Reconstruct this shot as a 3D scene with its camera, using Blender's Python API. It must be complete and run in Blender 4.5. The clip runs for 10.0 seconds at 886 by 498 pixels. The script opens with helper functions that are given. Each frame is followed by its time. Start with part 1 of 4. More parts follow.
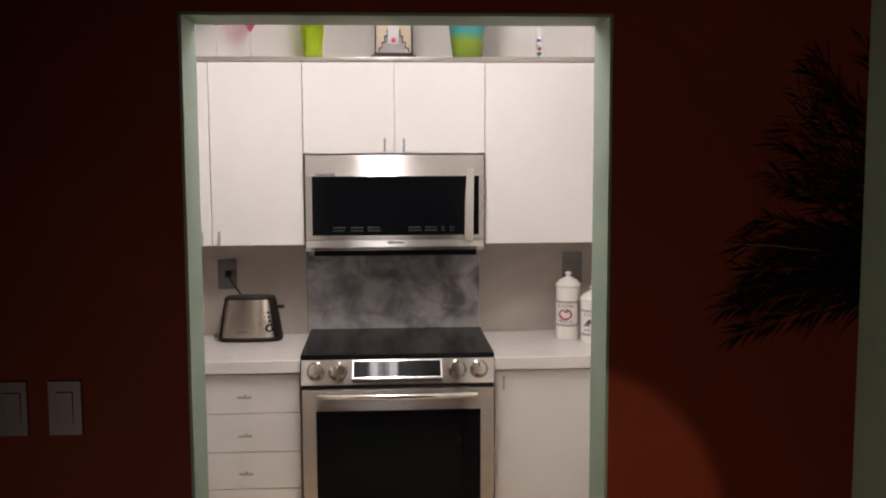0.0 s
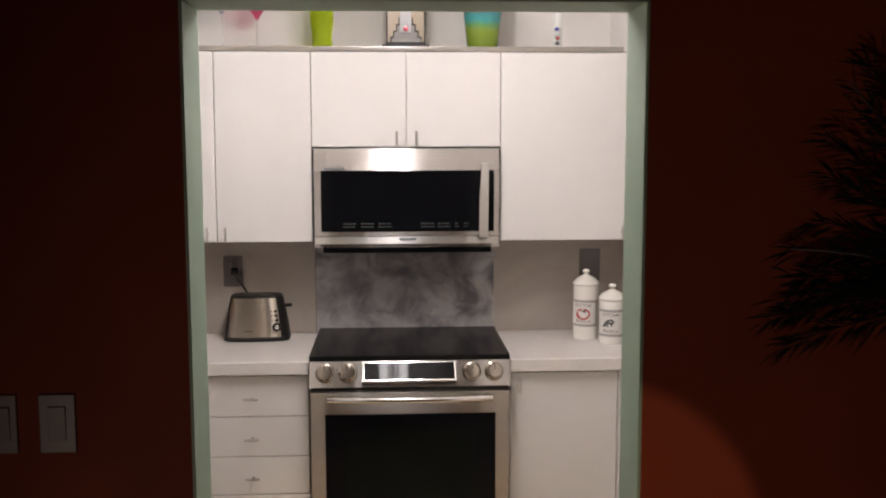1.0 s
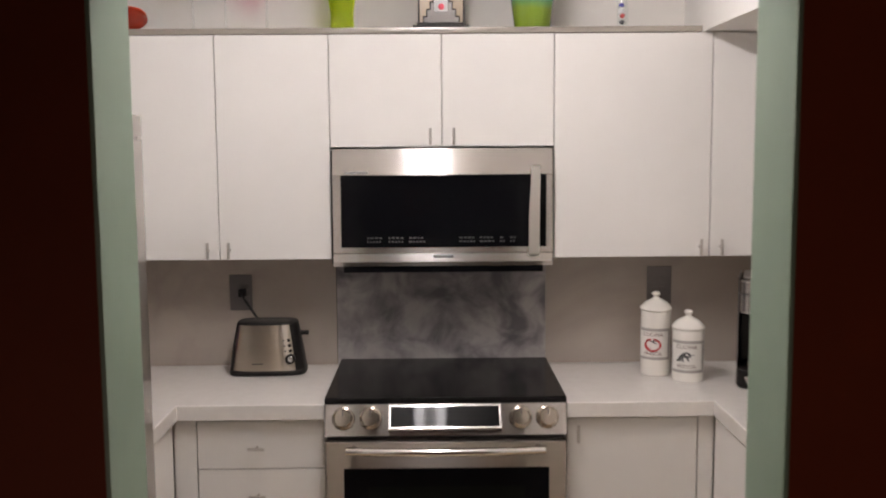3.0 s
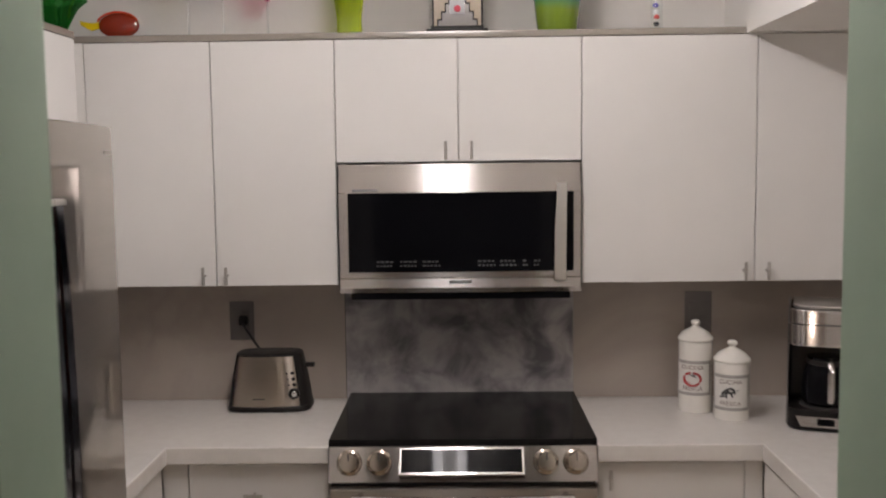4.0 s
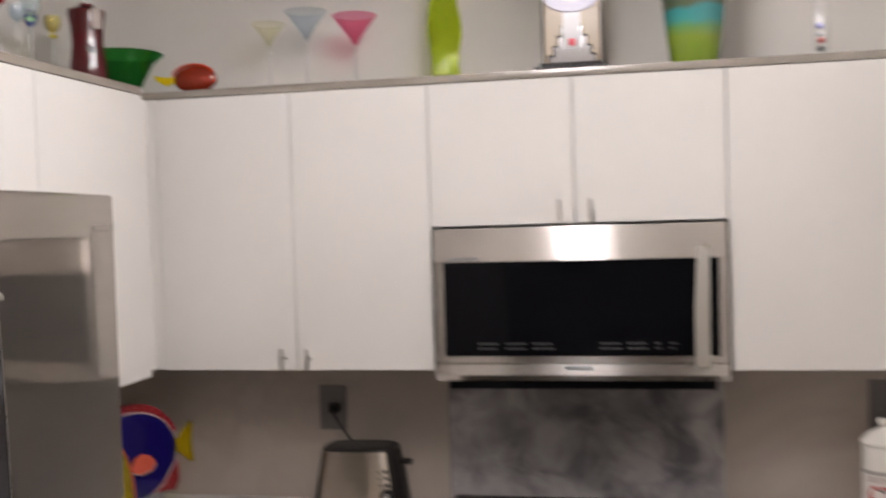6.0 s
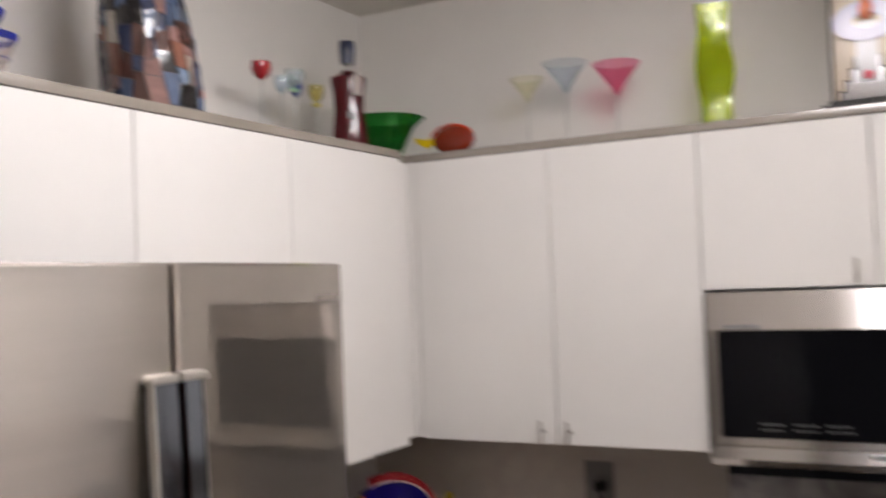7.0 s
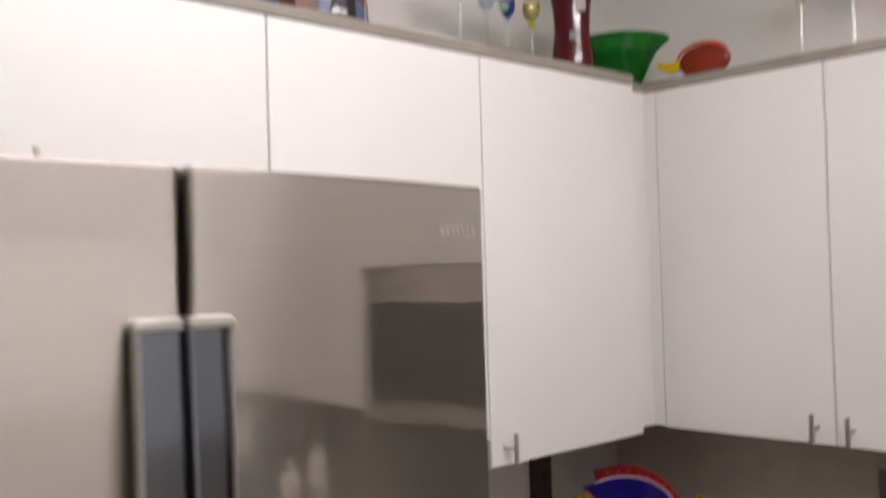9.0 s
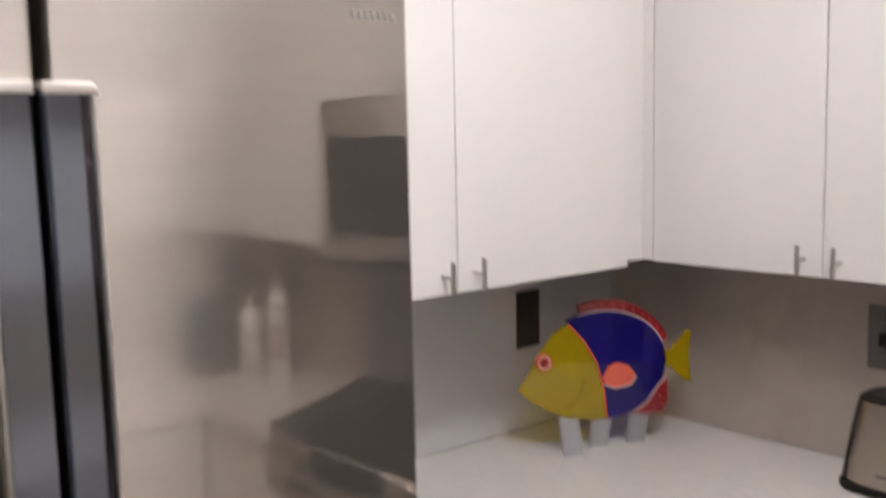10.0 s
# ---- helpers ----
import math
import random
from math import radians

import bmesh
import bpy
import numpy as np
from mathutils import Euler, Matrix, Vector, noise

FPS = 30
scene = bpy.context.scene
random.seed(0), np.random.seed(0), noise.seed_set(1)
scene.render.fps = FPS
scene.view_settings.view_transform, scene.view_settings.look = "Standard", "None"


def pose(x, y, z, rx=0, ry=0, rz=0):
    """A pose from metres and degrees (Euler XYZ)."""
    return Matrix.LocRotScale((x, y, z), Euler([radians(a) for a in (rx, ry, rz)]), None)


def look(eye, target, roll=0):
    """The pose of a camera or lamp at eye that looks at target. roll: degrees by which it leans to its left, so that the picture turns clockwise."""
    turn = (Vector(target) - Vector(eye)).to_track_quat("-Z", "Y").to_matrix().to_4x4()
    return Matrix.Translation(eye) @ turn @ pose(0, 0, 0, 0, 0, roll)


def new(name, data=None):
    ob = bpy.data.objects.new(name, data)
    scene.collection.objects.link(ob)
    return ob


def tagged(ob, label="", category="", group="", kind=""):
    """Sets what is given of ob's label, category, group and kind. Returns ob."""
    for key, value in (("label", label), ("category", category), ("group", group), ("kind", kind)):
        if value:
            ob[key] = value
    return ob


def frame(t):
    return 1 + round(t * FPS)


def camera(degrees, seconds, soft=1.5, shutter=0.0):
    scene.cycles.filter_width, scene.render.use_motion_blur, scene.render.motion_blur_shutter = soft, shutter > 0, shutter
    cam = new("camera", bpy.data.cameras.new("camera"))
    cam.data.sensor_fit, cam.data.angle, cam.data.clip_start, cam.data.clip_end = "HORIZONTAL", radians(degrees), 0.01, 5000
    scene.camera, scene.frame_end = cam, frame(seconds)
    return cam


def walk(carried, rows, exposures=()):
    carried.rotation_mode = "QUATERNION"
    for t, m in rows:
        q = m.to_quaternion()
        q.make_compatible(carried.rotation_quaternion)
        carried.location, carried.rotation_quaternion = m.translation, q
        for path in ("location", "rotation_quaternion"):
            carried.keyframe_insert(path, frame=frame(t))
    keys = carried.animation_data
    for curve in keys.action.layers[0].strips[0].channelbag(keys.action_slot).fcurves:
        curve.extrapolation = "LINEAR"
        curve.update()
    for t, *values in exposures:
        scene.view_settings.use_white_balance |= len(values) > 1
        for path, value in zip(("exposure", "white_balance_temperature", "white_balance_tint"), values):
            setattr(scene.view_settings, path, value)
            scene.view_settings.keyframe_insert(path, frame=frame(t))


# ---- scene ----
cam = camera(49.3, 10.0, soft=2.0, shutter=0.9)
PATH = [
    (0, (-0.046, -4.432, 1.711), (0.074, -2.446, 1.511), -0.2),
    (0.5, (-0.054, -4.375, 1.711), (0.062, -2.389, 1.505), -0.2),
    (1, (-0.065, -4.281, 1.722), (0.041, -2.296, 1.503), -0.1),
    (1.5, (-0.046, -4.122, 1.712), (0.028, -2.136, 1.494), -0.2),
    (2, (-0.022, -3.937, 1.693), (0.019, -1.948, 1.482), -0.2),
    (2.5, (-0.031, -3.801, 1.709), (-0.001, -1.813, 1.491), -0.3),
    (4, (0.002, -3.358, 1.705), (-0.035, -1.366, 1.525), -0.7),
    (4.5, (0.041, -3.241, 1.700), (-0.038, -1.249, 1.539), -1.0),
    (5, (0.068, -3.115, 1.710), (-0.049, -1.124, 1.561), -1.3),
    (5.2, (0.060, -3.076, 1.710), (-0.059, -1.084, 1.575), -1.4),
    (6.3, (0.168, -2.789, 1.735), (-0.377, -0.865, 1.703), -1.9),
    (6.5, (0.175, -2.755, 1.736), (-0.483, -0.866, 1.729), -2.1),
    (7, (0.168, -2.659, 1.746), (-0.78, -0.899, 1.817), -2.2),
    (7.5, (0.119, -2.57, 1.752), (-1.003, -0.919, 1.888), -2.0),
    (8, (0.086, -2.463, 1.739), (-1.164, -0.909, 1.898), -2.2),
    (8.3, (0.093, -2.377, 1.731), (-1.234, -0.887, 1.867), -1.7),
    (9, (0.091, -2.198, 1.682), (-1.361, -0.824, 1.733), -1.6),
    (9.1, (0.085, -2.166, 1.675), (-1.381, -0.806, 1.688), -1.8),
    (9.5, (0.1, -2.101, 1.626), (-1.404, -0.787, 1.531), -2.2),
    (10, (0.143, -2.054, 1.597), (-1.369, -0.764, 1.372), -1.2),
]
EXPOSURES = [(0, -0.03, 6500, 10), (2.5, -0.05, 6500, 10), (4.0, -0.57, 6500, 10), (4.6, -0.50, 6500, 10), (5.2, -0.36, 6480, 10), (6.5, -0.27, 6400, 10), (7.5, -0.44, 6330, 10), (8.3, -0.34, 6290, 10), (9.1, -0.28, 6260, 10), (10, 0.05, 6270, 10)]
walk(cam, [(t, look(eye, target, roll)) for t, eye, target, roll in PATH], EXPOSURES)

# ---- world and lights ----
world = bpy.data.worlds.new("world")
scene.world = world
world.use_nodes = True
world.node_tree.nodes["Background"].inputs[0].default_value = (0.02, 0.02, 0.025, 1)
world.node_tree.nodes["Background"].inputs[1].default_value = 0.05
TUBE_POWER = 80.0      # emission of the two ceiling tubes
ROOM_FILL = 34.0       # unseen fill light added to lift the dark room, watts
SPOT_LAMP = 46.0       # narrow lamp that throws the disc on the red wall


def lamp(name, kind, place, target, energy, colour, size=0.1):
    data = bpy.data.lights.new(name, kind)
    data.energy, data.color = energy, colour
    ob = new(name, data)
    ob.matrix_world = look(place, target)
    return ob


# added fill with no visible source, dimly lighting the red wall and plant
room_fill = lamp("room_fill", "SPOT", (-1.3, -5.4, 0.35), (1.5, -2.4, 0.5), ROOM_FILL, (1.0, 0.80, 0.66))
room_fill.data.spot_size, room_fill.data.spot_blend, room_fill.data.shadow_soft_size = radians(95), 1.0, 0.08
spot_lamp = lamp("spot_lamp", "SPOT", (1.1, -5.2, 2.3), (0.29, -2.44, 0.84), SPOT_LAMP, (1.0, 0.7, 0.45))
spot_lamp.data.spot_size, spot_lamp.data.spot_blend, spot_lamp.data.shadow_soft_size = radians(13.8), 0.06, 0.02


# ---- materials ----
def mat(name, colour, rough=0.5, metal=0.0, colour2=None, scale=8.0, contrast=0.35, bump=0.0, bump_scale=200.0,
        transmission=0.0, ior=1.45, coat=0.0, emit=None, power=0.0, stretch=(1, 1, 1), aniso=0.0, grain=None, rough_var=0.0, alpha=1.0):
    m = bpy.data.materials.new(name)
    m.use_nodes = True
    nt = m.node_tree
    p = nt.nodes["Principled BSDF"]
    p.inputs["Base Color"].default_value = (*colour, 1)
    p.inputs["Roughness"].default_value = rough
    p.inputs["Metallic"].default_value = metal
    p.inputs["Transmission Weight"].default_value = transmission
    p.inputs["IOR"].default_value = ior
    p.inputs["Coat Weight"].default_value = coat
    p.inputs["Coat Roughness"].default_value = 0.05
    p.inputs["Anisotropic"].default_value = aniso
    p.inputs["Alpha"].default_value = alpha
    if emit:
        p.inputs["Emission Color"].default_value = (*emit, 1)
        p.inputs["Emission Strength"].default_value = power
    geo = nt.nodes.new("ShaderNodeNewGeometry")
    mp = nt.nodes.new("ShaderNodeMapping")
    mp.inputs["Scale"].default_value = stretch
    nt.links.new(geo.outputs["Position"], mp.inputs["Vector"])
    if colour2:
        n = nt.nodes.new("ShaderNodeTexNoise")
        n.inputs["Scale"].default_value = scale
        n.inputs["Detail"].default_value = 6
        n.inputs["Roughness"].default_value = 0.6
        nt.links.new(mp.outputs["Vector"], n.inputs["Vector"])
        r = nt.nodes.new("ShaderNodeValToRGB")
        r.color_ramp.elements[0].position = 0.5 - contrast / 2
        r.color_ramp.elements[1].position = 0.5 + contrast / 2
        r.color_ramp.elements[0].color = (*colour, 1)
        r.color_ramp.elements[1].color = (*colour2, 1)
        nt.links.new(n.outputs["Fac"], r.inputs["Fac"])
        nt.links.new(r.outputs["Color"], p.inputs["Base Color"])
        if rough_var:
            mr = nt.nodes.new("ShaderNodeMapRange")
            mr.inputs["To Min"].default_value = rough - rough_var
            mr.inputs["To Max"].default_value = rough + rough_var
            nt.links.new(n.outputs["Fac"], mr.inputs["Value"])
            nt.links.new(mr.outputs["Result"], p.inputs["Roughness"])
    if grain:
        g = nt.nodes.new("ShaderNodeCombineXYZ")
        for k in range(3):
            g.inputs[k].default_value = grain[k]
        nt.links.new(g.outputs[0], p.inputs["Tangent"])
    if bump:
        n2 = nt.nodes.new("ShaderNodeTexNoise")
        n2.inputs["Scale"].default_value = bump_scale
        n2.inputs["Detail"].default_value = 3
        nt.links.new(mp.outputs["Vector"], n2.inputs["Vector"])
        b = nt.nodes.new("ShaderNodeBump")
        b.inputs["Strength"].default_value = bump
        b.inputs["Distance"].default_value = 0.002
        nt.links.new(n2.outputs["Fac"], b.inputs["Height"])
        nt.links.new(b.outputs["Normal"], p.inputs["Normal"])
    return m


def thin_glass(name, tint, body, milk=0.15, gloss=0.10, rough=0.03):
    """Thin-walled coloured glass: tinted see-through, a share of cloudy body, a share of gloss."""
    m = bpy.data.materials.new(name)
    m.use_nodes = True
    nt = m.node_tree
    nt.nodes.remove(nt.nodes["Principled BSDF"])
    clear = nt.nodes.new("ShaderNodeBsdfTransparent")
    clear.inputs["Color"].default_value = (*tint, 1)
    cloudy = nt.nodes.new("ShaderNodeBsdfDiffuse")
    n = nt.nodes.new("ShaderNodeTexNoise")
    n.inputs["Scale"].default_value, n.inputs["Detail"].default_value = 18, 3
    r = nt.nodes.new("ShaderNodeValToRGB")
    r.color_ramp.elements[0].position, r.color_ramp.elements[1].position = 0.3, 0.7
    r.color_ramp.elements[0].color = (*[c * 0.82 for c in body], 1)
    r.color_ramp.elements[1].color = (*body, 1)
    geo = nt.nodes.new("ShaderNodeNewGeometry")
    nt.links.new(geo.outputs["Position"], n.inputs["Vector"])
    nt.links.new(n.outputs["Fac"], r.inputs["Fac"])
    nt.links.new(r.outputs["Color"], cloudy.inputs["Color"])
    shiny = nt.nodes.new("ShaderNodeBsdfGlossy")
    shiny.inputs["Roughness"].default_value = rough
    first, second = nt.nodes.new("ShaderNodeMixShader"), nt.nodes.new("ShaderNodeMixShader")
    first.inputs[0].default_value, second.inputs[0].default_value = milk, gloss
    nt.links.new(clear.outputs[0], first.inputs[1])
    nt.links.new(cloudy.outputs[0], first.inputs[2])
    nt.links.new(first.outputs[0], second.inputs[1])
    nt.links.new(shiny.outputs[0], second.inputs[2])
    nt.links.new(second.outputs[0], nt.nodes["Material Output"].inputs["Surface"])
    return m


def bands(name, stops, z0, z1, rough=0.12, wobble=0.02):
    """Colour bands by height, slightly wavy."""
    m = mat(name, (0.5, 0.5, 0.5), rough, coat=0.5)
    nt = m.node_tree
    p = nt.nodes["Principled BSDF"]
    geo = nt.nodes.new("ShaderNodeNewGeometry")
    sep = nt.nodes.new("ShaderNodeSeparateXYZ")
    nt.links.new(geo.outputs["Position"], sep.inputs["Vector"])
    n = nt.nodes.new("ShaderNodeTexNoise")
    n.inputs["Scale"].default_value = 14
    nt.links.new(geo.outputs["Position"], n.inputs["Vector"])
    add = nt.nodes.new("ShaderNodeMath")
    add.operation = "MULTIPLY_ADD"
    add.inputs[1].default_value = wobble
    nt.links.new(n.outputs["Fac"], add.inputs[0])
    nt.links.new(sep.outputs["Z"], add.inputs[2])
    mr = nt.nodes.new("ShaderNodeMapRange")
    mr.inputs["From Min"].default_value = z0 + wobble / 2
    mr.inputs["From Max"].default_value = z1 + wobble / 2
    nt.links.new(add.outputs[0], mr.inputs["Value"])
    r = nt.nodes.new("ShaderNodeValToRGB")
    el = r.color_ramp.elements
    while len(el) < len(stops):
        el.new(0.5)
    for e, (pos, c) in zip(el, stops):
        e.position, e.color = pos, (*c, 1)
    nt.links.new(mr.outputs["Result"], r.inputs["Fac"])
    nt.links.new(r.outputs["Color"], p.inputs["Base Color"])
    return m


def marble(name, base, vein, scale, rough, thin=0.08, cloud=0.5, veins=1.0, detail=8, span=(0.32, 0.68)):
    m = mat(name, base, rough, coat=0.25)
    nt = m.node_tree
    p = nt.nodes["Principled BSDF"]
    geo = nt.nodes.new("ShaderNodeNewGeometry")
    n1 = nt.nodes.new("ShaderNodeTexNoise")
    n1.inputs["Scale"].default_value, n1.inputs["Detail"].default_value, n1.inputs["Distortion"].default_value = scale, detail, 0.5
    n2 = nt.nodes.new("ShaderNodeTexNoise")
    n2.inputs["Scale"].default_value, n2.inputs["Detail"].default_value, n2.inputs["Distortion"].default_value = scale * 0.7, 6, 0.7
    for n in (n1, n2):
        nt.links.new(geo.outputs["Position"], n.inputs["Vector"])
    r1 = nt.nodes.new("ShaderNodeValToRGB")
    r1.color_ramp.elements[0].position, r1.color_ramp.elements[1].position = span
    r1.color_ramp.elements[0].color = (*[c * (1 - cloud) + v * cloud for c, v in zip(base, vein)], 1)
    r1.color_ramp.elements[1].color = (*base, 1)
    nt.links.new(n1.outputs["Fac"], r1.inputs["Fac"])
    r2 = nt.nodes.new("ShaderNodeValToRGB")
    el = r2.color_ramp.elements
    el.new(0.5)
    for e, (pos, v) in zip(el, ((0.5 - thin, 0.0), (0.5, 1.0), (0.5 + thin, 0.0))):
        e.position, e.color = pos, (v, v, v, 1)
    nt.links.new(n2.outputs["Fac"], r2.inputs["Fac"])
    mul = nt.nodes.new("ShaderNodeMath")
    mul.operation = "MULTIPLY"
    nt.links.new(r2.outputs["Color"], mul.inputs[0])
    nt.links.new(n1.outputs["Fac"], mul.inputs[1])
    weak = nt.nodes.new("ShaderNodeMath")
    weak.operation = "MULTIPLY"
    weak.inputs[1].default_value = veins
    nt.links.new(mul.outputs[0], weak.inputs[0])
    mix = nt.nodes.new("ShaderNodeMix")
    mix.data_type = "RGBA"
    nt.links.new(weak.outputs[0], mix.inputs["Factor"])
    nt.links.new(r1.outputs["Color"], mix.inputs[6])
    mix.inputs[7].default_value = (*vein, 1)
    nt.links.new(mix.outputs[2], p.inputs["Base Color"])
    return m


def steel(name, colour, sharp, rough, share):
    """Brushed steel: a clear reflection and one smeared along the upright."""
    m = mat(name, colour, rough, 1.0, colour2=tuple(c * 1.05 for c in colour), scale=6, stretch=(0.6, 0.6, 8), aniso=1.0, grain=(0, 0, 1))
    nt = m.node_tree
    p = nt.nodes["Principled BSDF"]
    q = nt.nodes.new("ShaderNodeBsdfPrincipled")
    q.inputs["Base Color"].default_value = (*colour, 1)
    q.inputs["Metallic"].default_value = 1.0
    q.inputs["Roughness"].default_value = sharp
    mix = nt.nodes.new("ShaderNodeMixShader")
    mix.inputs[0].default_value = share
    nt.links.new(p.outputs[0], mix.inputs[1])
    nt.links.new(q.outputs[0], mix.inputs[2])
    nt.links.new(mix.outputs[0], nt.nodes["Material Output"].inputs["Surface"])
    return m


WHITE_LACQUER = mat("white_lacquer", (0.745, 0.725, 0.70), 0.45, ior=1.42, colour2=(0.775, 0.755, 0.73), scale=3, bump=0.10, bump_scale=260, rough_var=0.05)
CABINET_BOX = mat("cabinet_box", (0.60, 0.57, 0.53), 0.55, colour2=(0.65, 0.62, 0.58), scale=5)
GAP_DARK = mat("gap_dark", (0.05, 0.045, 0.04), 0.7)
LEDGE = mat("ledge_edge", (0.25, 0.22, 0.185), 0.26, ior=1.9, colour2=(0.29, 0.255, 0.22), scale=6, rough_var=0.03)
PLASTER = mat("white_plaster", (0.72, 0.695, 0.66), 0.75, colour2=(0.77, 0.745, 0.71), scale=2.5, bump=0.15, bump_scale=90)
CEILING_PAINT = mat("ceiling_paint", (0.66, 0.63, 0.58), 0.85, colour2=(0.70, 0.67, 0.62), scale=3, bump=0.4, bump_scale=70)
GREEN_PAINT = mat("green_paint", (0.36, 0.47, 0.36), 0.5, colour2=(0.40, 0.51, 0.40), scale=5, bump=0.1, bump_scale=120)
RED_PAINT = mat("red_wall_paint", (0.27, 0.042, 0.013), 0.7, colour2=(0.30, 0.050, 0.016), scale=4, bump=0.2, bump_scale=90)
QUARTZ = mat("white_quartz", (0.75, 0.715, 0.68), 0.15, colour2=(0.81, 0.78, 0.745), scale=30, contrast=0.5, coat=0.3)
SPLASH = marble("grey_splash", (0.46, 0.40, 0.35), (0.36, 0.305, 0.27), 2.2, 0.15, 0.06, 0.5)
# side-wall splash: base lightened to carry the bright reflection on it
SPLASH_SIDE_LIT = marble("lit_side_splash", (0.66, 0.64, 0.64), (0.55, 0.53, 0.53), 2.2, 0.10, 0.06, 0.5)
SPLASH_MARBLE = marble("veined_marble", (0.46, 0.43, 0.43), (0.10, 0.095, 0.11), 7.5, 0.20, 0.05, 0.85, 0.35, 10, (0.34, 0.55))
FLOOR_TILE = mat("floor_tile", (0.53, 0.40, 0.26), 0.3, colour2=(0.59, 0.46, 0.32), scale=4)
FLOOR_WOOD = mat("floor_wood", (0.10, 0.055, 0.03), 0.4, colour2=(0.15, 0.085, 0.05), scale=6, stretch=(8, 1, 1))
STEEL_H = steel("brushed_steel", (0.52, 0.49, 0.47), 0.08, 0.25, 0.25)
STEEL_V = steel("brushed_steel_door", (0.53, 0.488, 0.447), 0.05, 0.40, 0.60)
SATIN = mat("satin_steel", (0.72, 0.70, 0.66), 0.42, 1.0)
STEEL_PLATE = mat("steel_plate", (0.17, 0.155, 0.15), 0.35, 0.6)
KNOB = mat("knob_steel", (0.50, 0.44, 0.38), 0.20, 1.0)
CHROME = mat("chrome", (0.72, 0.71, 0.70), 0.12, 1.0)
NICKEL = mat("satin_nickel", (0.56, 0.53, 0.50), 0.34, 1.0)
BLACK_GLASS = mat("black_glass", (0.004, 0.004, 0.005), 0.05, ior=1.17)
COOKTOP = mat("cooktop_glass", (0.010, 0.009, 0.009), 0.12, colour2=(0.016, 0.015, 0.015), scale=60, ior=1.17)
BLACK_PLASTIC = mat("black_plastic", (0.014, 0.012, 0.011), 0.45, ior=1.3, bump=0.1, bump_scale=300)
DARK_GREY = mat("dark_grey_plastic", (0.06, 0.057, 0.055), 0.45)
MID_GREY = mat("mid_grey_print", (0.22, 0.22, 0.22), 0.5)
DIM_PRINT = mat("dim_print", (0.07, 0.07, 0.07), 0.5)
SPLASH_SIDE_LIT.node_tree.nodes["Principled BSDF"].inputs["Coat Weight"].default_value = 1.0
SPLASH_SIDE_LIT.node_tree.nodes["Principled BSDF"].inputs["Coat IOR"].default_value = 1.9
# steel darkened and blued to imitate the room's blue-grey reflection in the grips
HANDLE_REFLECT_TINT = mat("reflection_tinted_handle", (0.25, 0.275, 0.325), 0.12, 1.0)
REFLECTOR_METAL = mat("reflector_metal", (0.88, 0.87, 0.86), 0.5, 0.75)
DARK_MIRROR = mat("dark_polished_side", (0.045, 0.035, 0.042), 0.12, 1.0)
CERAMIC = mat("white_ceramic", (0.80, 0.77, 0.71), 0.12, colour2=(0.84, 0.81, 0.76), scale=9, coat=0.5)
LABEL_PAPER = mat("label_white", (0.72, 0.70, 0.66), 0.5)
LABEL_GREY = mat("label_grey", (0.32, 0.30, 0.28), 0.5, colour2=(0.40, 0.38, 0.36), scale=120)
INK_RED = mat("ink_red", (0.45, 0.03, 0.03), 0.45)
INK_BLACK = mat("ink_black", (0.02, 0.02, 0.025), 0.45)
INK_BROWN = mat("ink_brown", (0.16, 0.10, 0.08), 0.5)
IVORY_PLASTIC = mat("ivory_plastic", (0.30, 0.235, 0.23), 0.35)
TUBE_LIGHT = mat("lit_tube", (0.9, 0.9, 0.9), 0.4, emit=(1.0, 0.935, 0.935), power=TUBE_POWER)
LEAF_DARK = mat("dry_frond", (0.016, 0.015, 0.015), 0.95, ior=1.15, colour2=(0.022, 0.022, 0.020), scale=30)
STEM_GREY = mat("pale_stem", (0.16, 0.16, 0.16), 0.45)
VASE_DARK = mat("dark_vase", (0.03, 0.02, 0.018), 0.3)
CORD = mat("black_cord", (0.02, 0.02, 0.02), 0.5)


# ---- building helpers ----
def box_into(bm, x0, x1, y0, y1, z0, z1, bevel=0.0, seg=2):
    made = bmesh.ops.create_cube(bm, size=1.0)["verts"]
    for v in made:
        v.co = Vector((x0 + (v.co.x + 0.5) * (x1 - x0), y0 + (v.co.y + 0.5) * (y1 - y0), z0 + (v.co.z + 0.5) * (z1 - z0)))
    if bevel:
        edges = list({e for v in made for e in v.link_edges})
        bmesh.ops.bevel(bm, geom=edges, offset=bevel, segments=seg, affect="EDGES", profile=0.6)
    return bm


def box(x0, x1, y0, y1, z0, z1, bevel=0.0, seg=2):
    return box_into(bmesh.new(), x0, x1, y0, y1, z0, z1, bevel, seg)


def lathe(profile, seg=32, close=True, at=(0, 0, 0), warp=None):
    """Turns (r, z) pairs round the z axis."""
    bm = bmesh.new()
    rings = []
    for r, z in profile:
        ring = []
        for i in range(seg):
            a = 2 * math.pi * i / seg
            p = Vector((r * math.cos(a), r * math.sin(a), z))
            ring.append(bm.verts.new((warp(p) if warp else p) + Vector(at)))
        rings.append(ring)
    for a, b in zip(rings, rings[1:]):
        for i in range(seg):
            bm.faces.new((a[i], a[(i + 1) % seg], b[(i + 1) % seg], b[i]))
    if close:
        for ring in (rings[0], rings[-1]):
            if len(set(ring)) > 2:
                bm.faces.new(ring)
    bmesh.ops.remove_doubles(bm, verts=bm.verts, dist=1e-5)
    bmesh.ops.recalc_face_normals(bm, faces=bm.faces)
    return bm


